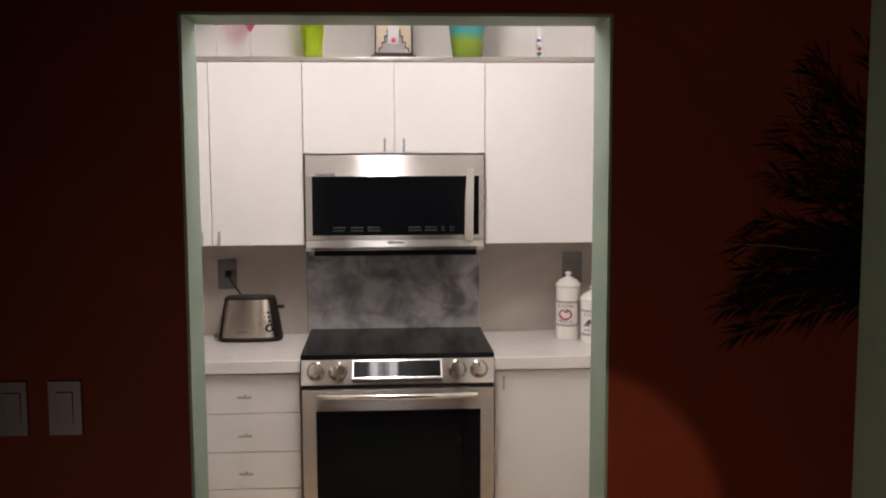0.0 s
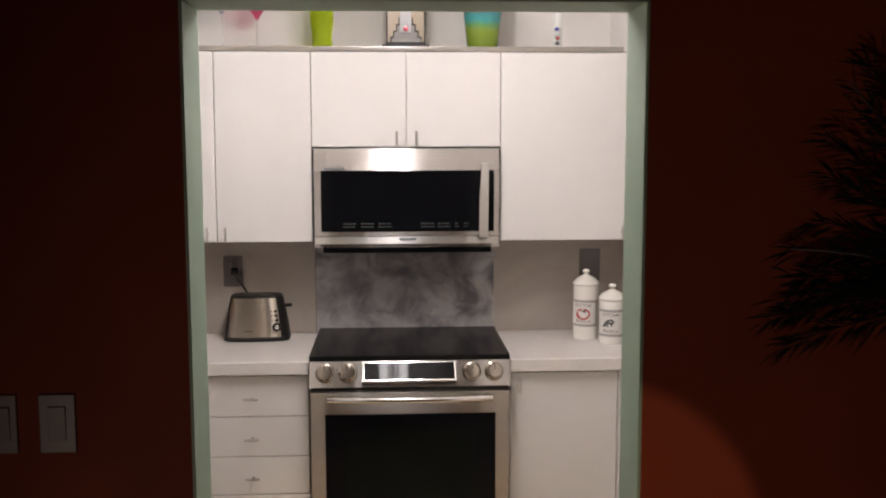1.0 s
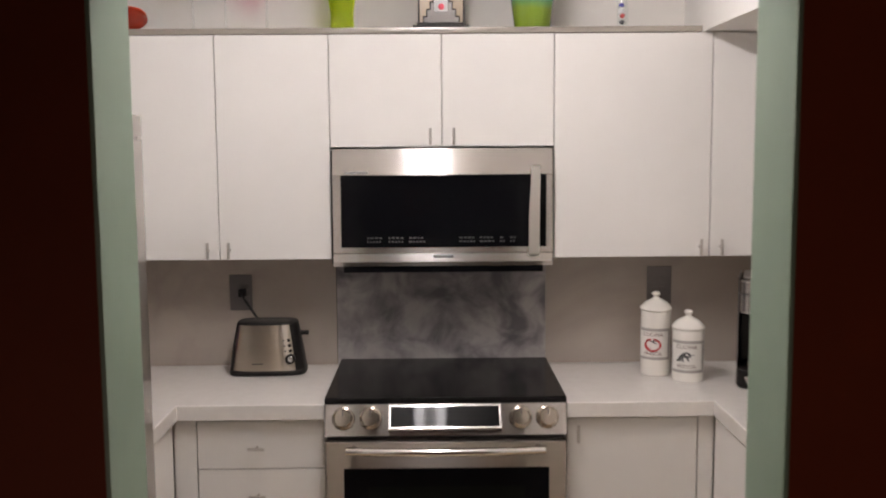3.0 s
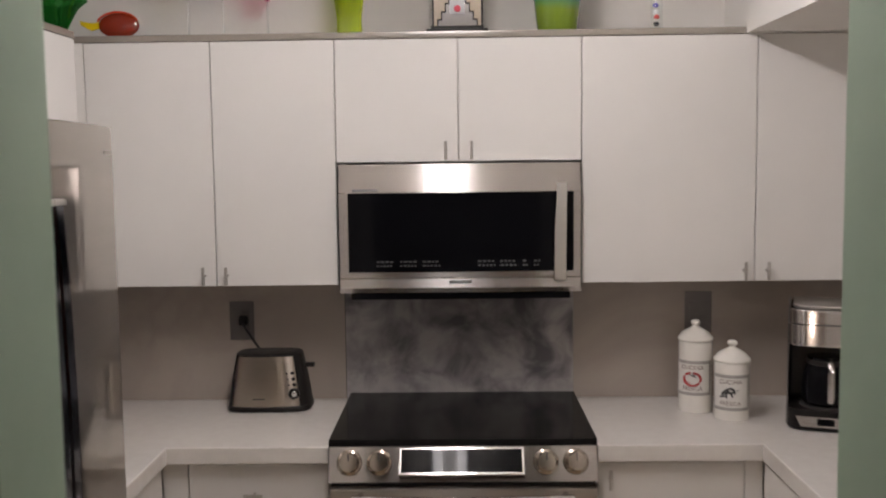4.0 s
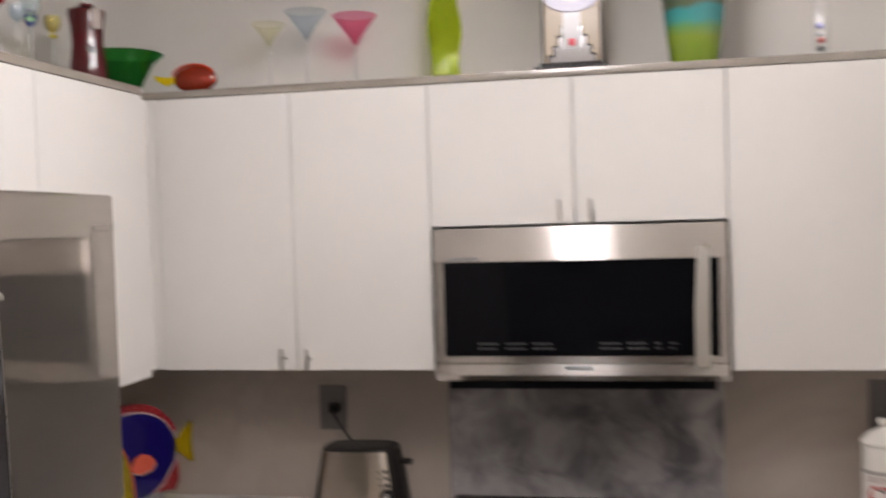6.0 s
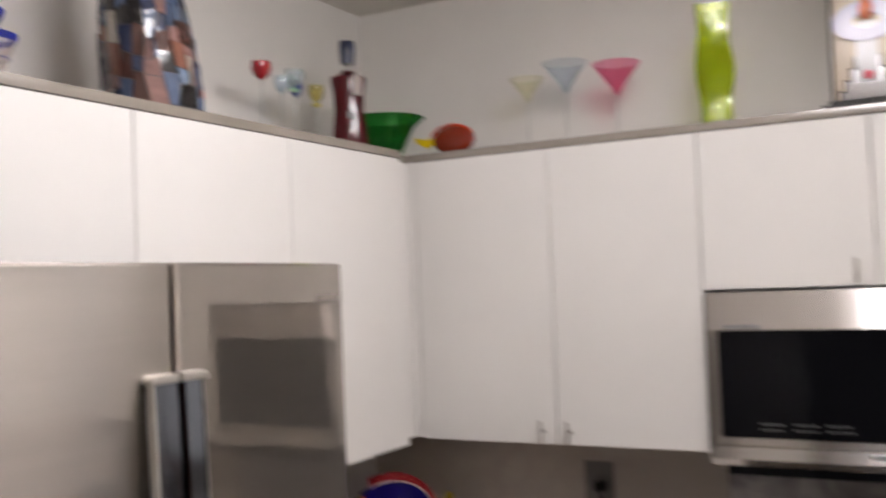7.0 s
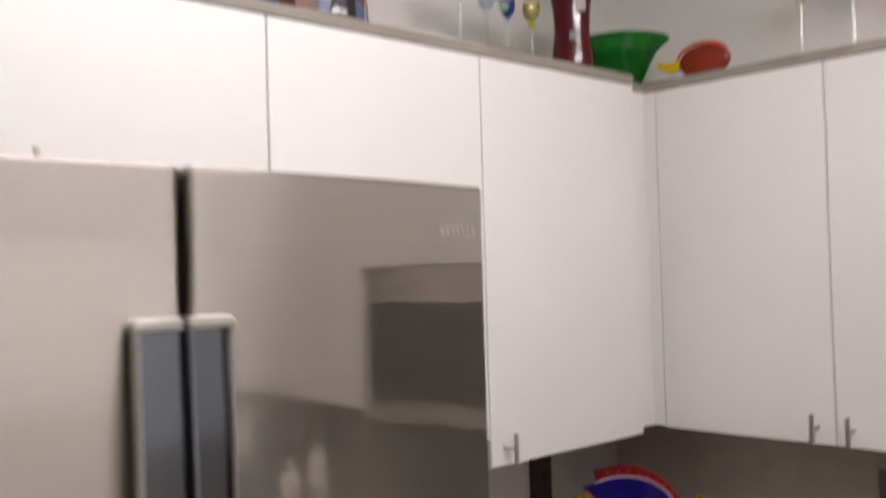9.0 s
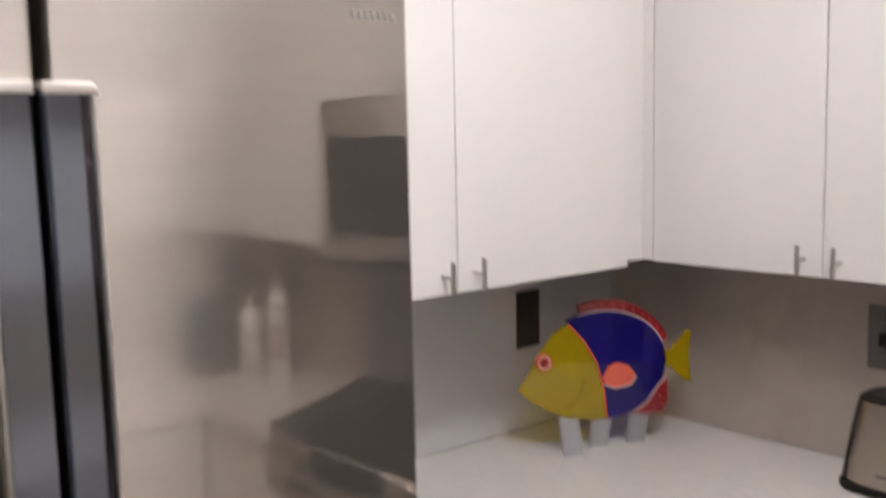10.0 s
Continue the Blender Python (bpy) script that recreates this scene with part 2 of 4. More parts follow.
def prism(outline, depth, axis="y", start=0.0, bevel=0.0, seg=2):
    """A flat outline of (u, z) pairs given a thickness along y (or (u, z) -> (y, z) along x, (x, y) along z)."""
    bm = bmesh.new()

    def place(u, v, w):
        return {"y": (u, w, v), "x": (w, u, v), "z": (u, v, w)}[axis]
    low = [bm.verts.new(place(u, v, start)) for u, v in outline]
    high = [bm.verts.new(place(u, v, start + depth)) for u, v in outline]
    bm.faces.new(low)
    bm.faces.new(high)
    k = len(outline)
    for i in range(k):
        bm.faces.new((low[i], low[(i + 1) % k], high[(i + 1) % k], high[i]))
    bmesh.ops.recalc_face_normals(bm, faces=bm.faces)
    if bevel:
        rim = [e for e in bm.edges if all(v in set(low) for v in e.verts) or all(v in set(high) for v in e.verts)]
        bmesh.ops.bevel(bm, geom=rim, offset=bevel, segments=seg, affect="EDGES", profile=0.6)
    return bm


def tube(points, radius, seg=10, taper=1.0):
    bm = bmesh.new()
    pts = [Vector(p) for p in points]
    rings = []
    for i, p in enumerate(pts):
        d = (pts[min(i + 1, len(pts) - 1)] - pts[max(i - 1, 0)]).normalized()
        side = d.cross(Vector((0.13, 0.21, 0.97)) if abs(d.z) < 0.9 else Vector((1, 0.1, 0))).normalized()
        up = side.cross(d)
        r = radius * (1 + (taper - 1) * i / max(1, len(pts) - 1))
        rings.append([bm.verts.new(p + r * (math.cos(a) * side + math.sin(a) * up)) for a in [2 * math.pi * k / seg for k in range(seg)]])
    for a, b in zip(rings, rings[1:]):
        for i in range(seg):
            bm.faces.new((a[i], a[(i + 1) % seg], b[(i + 1) % seg], b[i]))
    bm.faces.new(rings[0])
    bm.faces.new(rings[-1])
    bmesh.ops.recalc_face_normals(bm, faces=bm.faces)
    return bm


def ball(r, at, squash=(1, 1, 1), seg=20):
    bm = bmesh.new()
    bmesh.ops.create_uvsphere(bm, u_segments=seg, v_segments=seg // 2, radius=r)
    for v in bm.verts:
        v.co = Vector((v.co.x * squash[0], v.co.y * squash[1], v.co.z * squash[2])) + Vector(at)
    return bm


def mesh_object(name, bm, material, smooth=28):
    """Shades curves smooth; keeps sharp corners and flats beside narrow bevels."""
    data = bpy.data.meshes.new(name)
    for f in bm.faces:
        f.smooth = True
    for e in bm.edges:
        if len(e.link_faces) == 2:
            angle = math.degrees(e.calc_face_angle(0.0))
            a, c = sorted(f.calc_area() for f in e.link_faces)
            e.smooth = not (angle > smooth or (angle > 12 and c > 12 * a))
    bm.to_mesh(data)
    bm.free()
    data.materials.append(material)
    return new(name, data)


def structure(name, bm, material, label, category="wall"):
    return tagged(mesh_object(name, bm, material), label, category, kind="structure")


def thing(name, place, label, category, group="", turn=0.0):
    ob = new(name)
    ob.empty_display_size = 0.05
    ob.matrix_basis = pose(*place, 0, 0, turn)
    return tagged(ob, label, category, group)


def part(name, bm, material, parent, label=""):
    ob = mesh_object(name, bm, material)
    ob.parent = parent
    return tagged(ob, label)


def letters(text, size, depth=0.0006):
    """A bmesh of built-in lettering, centred, in the x-z plane, facing -y."""
    data = bpy.data.curves.new("letters", "FONT")
    data.body, data.size, data.align_x, data.align_y, data.extrude = text, size, "CENTER", "CENTER", depth
    ob = bpy.data.objects.new("letters", data)
    scene.collection.objects.link(ob)
    bpy.context.view_layer.update()
    mesh = bpy.data.meshes.new_from_object(ob.evaluated_get(bpy.context.evaluated_depsgraph_get()))
    bm = bmesh.new()
    bm.from_mesh(mesh)
    bpy.data.objects.remove(ob)
    bpy.data.meshes.remove(mesh)
    for v in bm.verts:
        v.co = Vector((v.co.x, -v.co.z, v.co.y))
    return bm


def wrap(bm, r, z):
    """Bends a flat bmesh that faces -y round an upright cylinder of radius r."""
    for v in bm.verts:
        a, rr = v.co.x / r, r - v.co.y
        v.co = Vector((rr * math.sin(a), -rr * math.cos(a), v.co.z + z))
    return bm


def patch(x0, x1, z0, z1, proud, cuts=10):
    """A thin flat panel that faces -y, cut into strips so that it can be wrapped."""
    bm = bmesh.new()
    cols = []
    for i in range(cuts + 1):
        x = x0 + (x1 - x0) * i / cuts
        cols.append([bm.verts.new((x, y, z)) for y, z in ((0, z0), (-proud, z0), (-proud, z1), (0, z1))])
    for a, b in zip(cols, cols[1:]):
        for k in range(4):
            bm.faces.new((a[k], a[(k + 1) % 4], b[(k + 1) % 4], b[k]))
    bm.faces.new(cols[0])
    bm.faces.new(cols[-1])
    bmesh.ops.recalc_face_normals(bm, faces=bm.faces)
    return bm


# ---- plan ----
WALL_Y, LEFT_X, RIGHT_X = -0.07, -1.50, 1.50
CEIL_Z, TOP_Z = 2.61, 2.108
DOOR_Y, DOOR_X = -0.324, -1.155
DW_NEAR, DW_FAR, DW_L, DW_R, DW_TOP = -2.455, -2.312, -0.449, 0.420, 1.987
COUNTER_Z = 0.892
ROOM_L, ROOM_R, ROOM_B = -2.6, 3.6, -6.6

# ---- the kitchen's shell ----
structure("floor", box(LEFT_X - 0.1, RIGHT_X + 0.1, DW_NEAR, WALL_Y + 0.1, -0.06, 0.0), FLOOR_TILE, "pale kitchen floor tiles", "floor")
structure("floor_room", box(ROOM_L - 0.1, ROOM_R + 0.1, ROOM_B - 0.1, DW_NEAR, -0.06, 0.0), FLOOR_WOOD, "dark wooden floor of the unlit room", "floor")
structure("wall_north", box(LEFT_X - 0.1, RIGHT_X + 0.1, WALL_Y, WALL_Y + 0.1, 0.0, CEIL_Z), PLASTER, "off-white painted wall behind the range and cabinets")
structure("wall_west", box(LEFT_X - 0.1, LEFT_X, DW_FAR, WALL_Y, 0.0, CEIL_Z), PLASTER, "off-white painted wall behind the refrigerator")
structure("wall_east", box(RIGHT_X, RIGHT_X + 0.1, DW_FAR, WALL_Y, 0.0, CEIL_Z), PLASTER, "off-white painted kitchen side wall")
structure("ceiling", box(LEFT_X - 0.1, RIGHT_X + 0.1, DW_FAR, WALL_Y + 0.1, CEIL_Z, CEIL_Z + 0.1), CEILING_PAINT, "matt off-white kitchen ceiling", "ceiling")
structure("ceiling_room", box(ROOM_L - 0.1, ROOM_R + 0.1, ROOM_B - 0.1, DW_FAR, CEIL_Z, CEIL_Z + 0.1), CEILING_PAINT, "ceiling of the unlit room", "ceiling")


def doorway_wall(y0, y1, x0, x1):
    bm = bmesh.new()
    box_into(bm, x0, DW_L, y0, y1, 0.0, CEIL_Z)
    box_into(bm, DW_R, x1, y0, y1, 0.0, CEIL_Z)
    box_into(bm, DW_L, DW_R, y0, y1, DW_TOP, CEIL_Z)
    return bm


structure("wall_south", doorway_wall(DW_NEAR, -2.385, ROOM_L, ROOM_R), RED_PAINT, "dark red painted wall round the kitchen doorway")
structure("wall_south_kitchen", doorway_wall(-2.385, DW_FAR, LEFT_X - 0.1, RIGHT_X + 0.1), PLASTER, "off-white kitchen side of the doorway wall")
lining = bmesh.new()
box_into(lining, DW_L - 0.002, DW_L + 0.004, DW_NEAR - 0.003, DW_FAR + 0.003, 0.0, DW_TOP)
box_into(lining, DW_R - 0.004, DW_R + 0.002, DW_NEAR - 0.003, DW_FAR + 0.003, 0.0, DW_TOP)
box_into(lining, DW_L - 0.002, DW_R + 0.002, DW_NEAR - 0.003, DW_FAR + 0.003, DW_TOP - 0.004, DW_TOP + 0.002)
structure("door_jamb", lining, GREEN_PAINT, "pale green painted reveal of the open doorway", "door jamb")
structure("wall_room_west", box(ROOM_L - 0.1, ROOM_L, ROOM_B, DW_NEAR, 0, CEIL_Z), RED_PAINT, "dark red wall of the unlit room")
structure("wall_room_east", box(ROOM_R, ROOM_R + 0.1, ROOM_B, DW_NEAR, 0, CEIL_Z), RED_PAINT, "dark red wall of the unlit room")
structure("wall_room_back", box(ROOM_L - 0.1, ROOM_R + 0.1, ROOM_B - 0.1, ROOM_B, 0, CEIL_Z), RED_PAINT, "dark red wall of the unlit room")
structure("wall_return", box(0.856, 1.03, -2.79, -2.66, 0, CEIL_Z, 0.004), GREEN_PAINT, "green painted wall end beside the dry plant")
structure("soffit", box(0.888, RIGHT_X, DW_FAR, DOOR_Y - 0.020, 2.0895, CEIL_Z), PLASTER, "boxed white soffit over the kitchen counter", "soffit")
structure("soffit_back", box(0.888, RIGHT_X, DOOR_Y - 0.020, WALL_Y, 2.0885, CEIL_Z), PLASTER, "white soffit above the corner cabinet", "soffit")

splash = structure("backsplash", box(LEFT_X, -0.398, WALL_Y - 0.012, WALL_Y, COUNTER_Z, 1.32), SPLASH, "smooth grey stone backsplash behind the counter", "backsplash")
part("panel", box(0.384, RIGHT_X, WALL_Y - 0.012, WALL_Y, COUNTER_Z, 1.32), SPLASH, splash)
part("panel", box(-0.396, 0.382, WALL_Y - 0.016, WALL_Y, 0.80, 1.42), SPLASH_MARBLE, splash, "grey veined marble panel above the range")
part("joint", box(-0.3985, -0.3962, WALL_Y - 0.013, WALL_Y - 0.001, COUNTER_Z, 1.30), GAP_DARK, splash, "dark joint beside the marble")
part("panel", box(LEFT_X, LEFT_X + 0.012, -1.36, WALL_Y - 0.012, COUNTER_Z, 1.32), SPLASH_SIDE_LIT, splash, "polished stone side panel, reflected brightness put into its colour")
part("panel", box(RIGHT_X - 0.012, RIGHT_X, DW_FAR, WALL_Y - 0.012, COUNTER_Z, 1.32), SPLASH, splash)

# ---- ceiling lamp ----
fixture = thing("ceiling_light", (-0.06, -1.38, CEIL_Z), "lit white twin-tube fluorescent lamp on the kitchen ceiling", "ceiling light")
part("base", box(-0.085, 0.085, -0.475, 0.475, -0.045, 0.0, 0.006), WHITE_LACQUER, fixture, "white metal batten")
for dx in (-0.056, 0.056):
    part("tube", tube([(dx, -0.43, -0.085), (dx, 0.43, -0.085)], 0.021, 20), TUBE_LIGHT, fixture, "glowing white tube")
    for y in (-0.445, 0.445):
        part("socket", box(dx - 0.02, dx + 0.02, y - 0.014, y + 0.014, -0.112, -0.0455, 0.004), WHITE_LACQUER, fixture)


# ---- cabinets ----
def t_bar(parent, x, y, z, along="z", out=(0, -1), half=0.028):
    """A bar pull on one post. (x, y, z): the post's foot on the door; out: the way it stands off."""
    ox, oy = out
    d = 0.03
    px, py = x + ox * d, y + oy * d
    if along == "z":
        bar = [(px, py, z - half), (px, py, z), (px, py, z + half)]
    elif along == "x":
        bar = [(px - half, py, z), (px, py, z), (px + half, py, z)]
    else:
        bar = [(px, py - half, z), (px, py, z), (px, py + half, z)]
    bm = tube(bar, 0.0048, 10)
    post = tube([(x, y, z), (px, py, z)], 0.0038, 8)
    tmp = bpy.data.meshes.new("post")
    post.to_mesh(tmp)
    post.free()
    bm.from_mesh(tmp)
    bpy.data.meshes.remove(tmp)
    return part("handle", bm, NICKEL, parent, "satin metal bar handle")


def door_panel(parent, x0, x1, z0, z1, face, gap=0.0015, thick=0.018):
    return part("door", box(x0 + gap, x1 - gap, face, face + thick, z0 + gap, z1 - gap, 0.0025, 2), WHITE_LACQUER, parent)


def door_panel_side(parent, y0, y1, z0, z1, face, way, gap=0.0015, thick=0.018):
    a, b = sorted((face, face - way * thick))
    return part("door", box(a, b, y0 + gap, y1 - gap, z0 + gap, z1 - gap, 0.0025, 2), WHITE_LACQUER, parent)


def wall_cabinet(x0, x1, seams, z0, z1, handles, label, name="wall_cabinet"):
    cab = thing(name, (0, 0, 0), label, "cabinet", "white wall cabinets")
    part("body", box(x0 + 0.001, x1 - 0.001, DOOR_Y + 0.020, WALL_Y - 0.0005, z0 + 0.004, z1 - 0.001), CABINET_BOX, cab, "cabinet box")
    edges = [x0, *seams, x1]
    for i, (a, b) in enumerate(zip(edges, edges[1:])):
        d = door_panel(cab, a, b, z0, z1, DOOR_Y)
        if handles[i] is not None:
            t_bar(d, handles[i], DOOR_Y, z0 + 0.036)
    return cab


UP0, UP1 = 1.318, 2.087
wall_cabinet(-1.170, -0.386, [-0.774], UP0, UP1, [-0.810, -0.738], "white flat two-door wall cabinet above the toaster")
wall_cabinet(-0.386, 0.382, [-0.002], 1.704, UP1, [-0.042, 0.038], "short white two-door cabinet above the microwave")
wall_cabinet(0.382, 1.32, [0.925], UP0, UP1, [0.890, 0.961], "white two-door corner cabinet above the canisters")


def side_cabinet(y0, y1, seam, z0, z1, handles, label):
    cab = thing("wall_cabinet", (0, 0, 0), label, "cabinet", "white wall cabinets")
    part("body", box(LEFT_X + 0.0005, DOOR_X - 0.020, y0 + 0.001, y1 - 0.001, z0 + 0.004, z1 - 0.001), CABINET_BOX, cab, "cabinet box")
    for (a, b), h in zip(((y0, seam), (seam, y1)), handles):
        d = door_panel_side(cab, a, b, z0, z1, DOOR_X, 1)
        t_bar(d, DOOR_X, h, z0 + 0.036, "z", (1, 0))
    return cab


side_cabinet(-1.378, -0.428, -0.912, UP0, UP1, [-0.949, -0.874], "white flat two-door wall cabinet above the glass fish")
side_cabinet(-2.176, -1.378, -1.777, 1.790, UP1, [-1.815, -1.739], "short white two-door cabinet above the refrigerator")
NOOK_X, NOOK_Y = -1.203, -0.428   # recessed inner corner between the two runs of cabinets
filler = bmesh.new()
box_into(filler, NOOK_X - 0.018, NOOK_X, NOOK_Y + 0.001, DOOR_Y + 0.022, UP0 + 0.004, UP1)
box_into(filler, NOOK_X + 0.0005, -1.1715, DOOR_Y + 0.004, DOOR_Y + 0.022, UP0 + 0.004, UP1)
structure("corner_filler", filler, WHITE_LACQUER, "white filler strip between the corner cabinets", "trim")

shelf = thing("cabinet_top_shelf", (0, 0, 0), "pale grey top board running along the wall cabinets", "shelf")
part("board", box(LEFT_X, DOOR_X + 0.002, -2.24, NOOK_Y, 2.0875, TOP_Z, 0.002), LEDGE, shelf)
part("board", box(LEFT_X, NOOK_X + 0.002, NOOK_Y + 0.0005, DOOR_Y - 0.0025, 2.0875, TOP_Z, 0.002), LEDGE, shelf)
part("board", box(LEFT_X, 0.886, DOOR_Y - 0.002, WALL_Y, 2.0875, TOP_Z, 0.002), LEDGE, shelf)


def base_unit(x0, x1, z0, z1, label, drawers=(), door_handle=None):
    unit = thing("base_cabinet", (0, 0, 0), label, "cabinet", "white base cabinets")
    face = -0.625
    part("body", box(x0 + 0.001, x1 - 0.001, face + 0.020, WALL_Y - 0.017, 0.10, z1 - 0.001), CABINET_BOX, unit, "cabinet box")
    part("plinth", box(x0 + 0.001, x1 - 0.001, face + 0.07, face + 0.09, 0.0, 0.099), WHITE_LACQUER, unit)
    if drawers:
        edges = [z1, *drawers, 0.10]
        for a, b in zip(edges, edges[1:]):
            d = part("drawer", box(x0 + 0.002, x1 - 0.002, face, face + 0.018, b + 0.0014, a - 0.0014, 0.0022), WHITE_LACQUER, unit)
            t_bar(d, (x0 + x1) / 2 - 0.012, face, (a + b) / 2 - 0.006, "x", (0, -1), 0.027)
    else:
        d = door_panel(unit, x0, x1, 0.10, z1, face)
        t_bar(d, door_handle, face, z1 - 0.045)
    return unit


BASE_TOP = COUNTER_Z - 0.052
base_unit(-0.80, -0.388, 0.1, BASE_TOP - 0.006, "white base cabinet with a stack of flat drawers", drawers=(0.675, 0.517, 0.365, 0.23))
base_unit(0.391, 0.815, 0.1, BASE_TOP - 0.006, "white base cabinet with one flat door", door_handle=0.425)


def run_base(name, x0, x1, y0, y1, way, cuts, label):
    unit = thing(name, (0, 0, 0), label, "cabinet", "white base cabinets")
    back, face = (x0, x1) if way > 0 else (x1, x0)
    a, b = sorted((back, face - way * 0.020))
    part("body", box(a, b, y0 + 0.001, y1 - 0.001, 0.10, BASE_TOP - 0.002), CABINET_BOX, unit, "cabinet box")
    a, b = sorted((face - way * 0.07, face - way * 0.09))
    part("plinth", box(a, b, y0 + 0.001, y1 - 0.001, 0.0, 0.099), WHITE_LACQUER, unit)
    edges = [y0, *cuts, y1]
    for p, q in zip(edges, edges[1:]):
        d = door_panel_side(unit, p, q, 0.10, BASE_TOP - 0.006, face, way)
        if q < y1:
            t_bar(d, face, q - 0.05, BASE_TOP - 0.06, "z", (way, 0))


run_base("base_cabinet", LEFT_X + 0.013, -0.875, -1.355, -0.632, 1, [-1.0], "white base cabinet between range and refrigerator")
run_base("base_cabinet", 0.868, RIGHT_X - 0.013, DW_FAR + 0.01, -0.632, -1, [-1.7, -1.2], "white base cabinets along the side counter")
corner = bmesh.new()
box_into(corner, -0.874, -0.802, -0.622, -0.604, 0.1, BASE_TOP - 0.002)
box_into(corner, 0.817, 0.867, -0.622, -0.604, 0.1, BASE_TOP - 0.002)
structure("base_filler", corner, WHITE_LACQUER, "white filler strips in the base corners", "trim")


def worktop(outline, label):
    ob = mesh_object("worktop", prism(outline, 0.050, "z", COUNTER_Z - 0.050, 0.004), QUARTZ)
    return tagged(ob, label, "worktop")


worktop([(LEFT_X + 0.013, WALL_Y - 0.013), (LEFT_X + 0.013, -1.355), (-0.854, -1.355), (-0.854, -0.652), (-0.3855, -0.652), (-0.3855, WALL_Y - 0.013)],
        "glossy white quartz worktop beside the refrigerator")
worktop([(RIGHT_X - 0.013, WALL_Y - 0.013), (0.3885, WALL_Y - 0.013), (0.3885, -0.652), (0.858, -0.652), (0.858, DW_FAR + 0.004), (RIGHT_X - 0.013, DW_FAR + 0.004)],
        "glossy white quartz worktop under the canisters")


# ---- range ----
def stove():
    r = thing("range", (0.0, 0, 0), "stainless steel slide-in range with black glass top", "range")
    part("body", box(-0.378, 0.381, -0.655, -0.10, 0.03, 0.895), STEEL_V, r, "steel side walls")
    for x in (-0.34, 0.34):
        for y in (-0.6, -0.15):
            part("foot", lathe([(0.02, 0), (0.02, 0.03)], 12, at=(x, y, 0)), BLACK_PLASTIC, r)
    part("cooktop", box(-0.3835, 0.3855, -0.662, -0.088, 0.896, 0.915, 0.004, 2), COOKTOP, r, "black ceramic glass cooktop")
    panel = part("control_panel", prism([(-0.655, 0.895), (-0.664, 0.8955), (-0.697, 0.802), (-0.655, 0.802)], 0.766, "x", -0.382, 0.003), STEEL_H, r, "sloping brushed steel control panel")
    tilt = math.atan2(0.033, 0.0935)

    def on_panel(bm, x, up):
        """Moves a bmesh that faces -y onto the slope, at x and a share of its height."""
        m = Matrix.Translation((x, -0.697 + 0.033 * up, 0.802 + 0.0935 * up)) @ Matrix.Rotation(-tilt, 4, "X")
        bm.transform(m)
        return bm
    for x in (-0.322, -0.236, 0.237, 0.322):
        dial = lathe([(0.0, -0.002), (0.034, 0.0), (0.036, 0.006), (0.034, 0.010), (0.030, 0.012), (0.028, 0.030), (0.025, 0.034), (0.0, 0.035)], 32, False)
        dial.transform(Matrix.Rotation(radians(90), 4, "X"))
        part("knob", on_panel(dial, x, 0.55), KNOB, panel, "round polished steel knob")
        mark = box(-0.0018, 0.0018, -0.037, -0.034, 0.004, 0.024, 0.0006)
        part("knob_mark", on_panel(mark, x, 0.55), STEEL_PLATE, panel)
    rim = box(-0.180, 0.176, -0.004, 0.018, -0.041, 0.041, 0.002)
    lean_back = Matrix.Translation((0, 0.004, 0.041)) @ Matrix.Rotation(-radians(21.0), 4, "X") @ Matrix.Translation((0, -0.004, -0.041))
    rim.transform(lean_back)
    part("display_frame", on_panel(rim, 0, 0.53), CHROME, panel, "bright display frame")
    screen = box(-0.173, 0.169, -0.0062, 0.0, -0.035, 0.035, 0.001)
    screen.transform(lean_back)
    part("display", on_panel(screen, 0, 0.53), BLACK_GLASS, panel, "black glass display")
    part("gap", box(-0.376, 0.379, -0.668, -0.655, 0.783, 0.802), GAP_DARK, r)
    door = part("oven_door", box(-0.378, 0.381, -0.700, -0.658, 0.235, 0.783, 0.005), STEEL_V, r, "stainless steel oven door")
    part("window", box(-0.322, 0.327, -0.7035, -0.690, 0.300, 0.698, 0.003), BLACK_GLASS, door, "black glass oven window")
    part("window_inner", box(-0.245, 0.25, -0.7042, -0.7030, 0.36, 0.64, 0.0003), mat("oven_dark", (0.006, 0.007, 0.006), 0.1, ior=1.17), door, "faint inner pane")
    bar = []
    for i in range(13):
        u = -1 + i / 6
        bar.append((0.31 * u, -0.752 + 0.020 * u * u, 0.764))
    part("handle", tube(bar, 0.0125, 14), CHROME, door, "polished bar handle")
    for x in (-0.29, 0.29):
        part("handle_post", tube([(x, -0.70, 0.764), (x, -0.738, 0.764)], 0.010, 12), STEEL_H, door)
    part("drawer_front", box(-0.378, 0.381, -0.698, -0.658, 0.05, 0.228, 0.005), STEEL_V, r, "stainless steel bottom drawer")


stove()


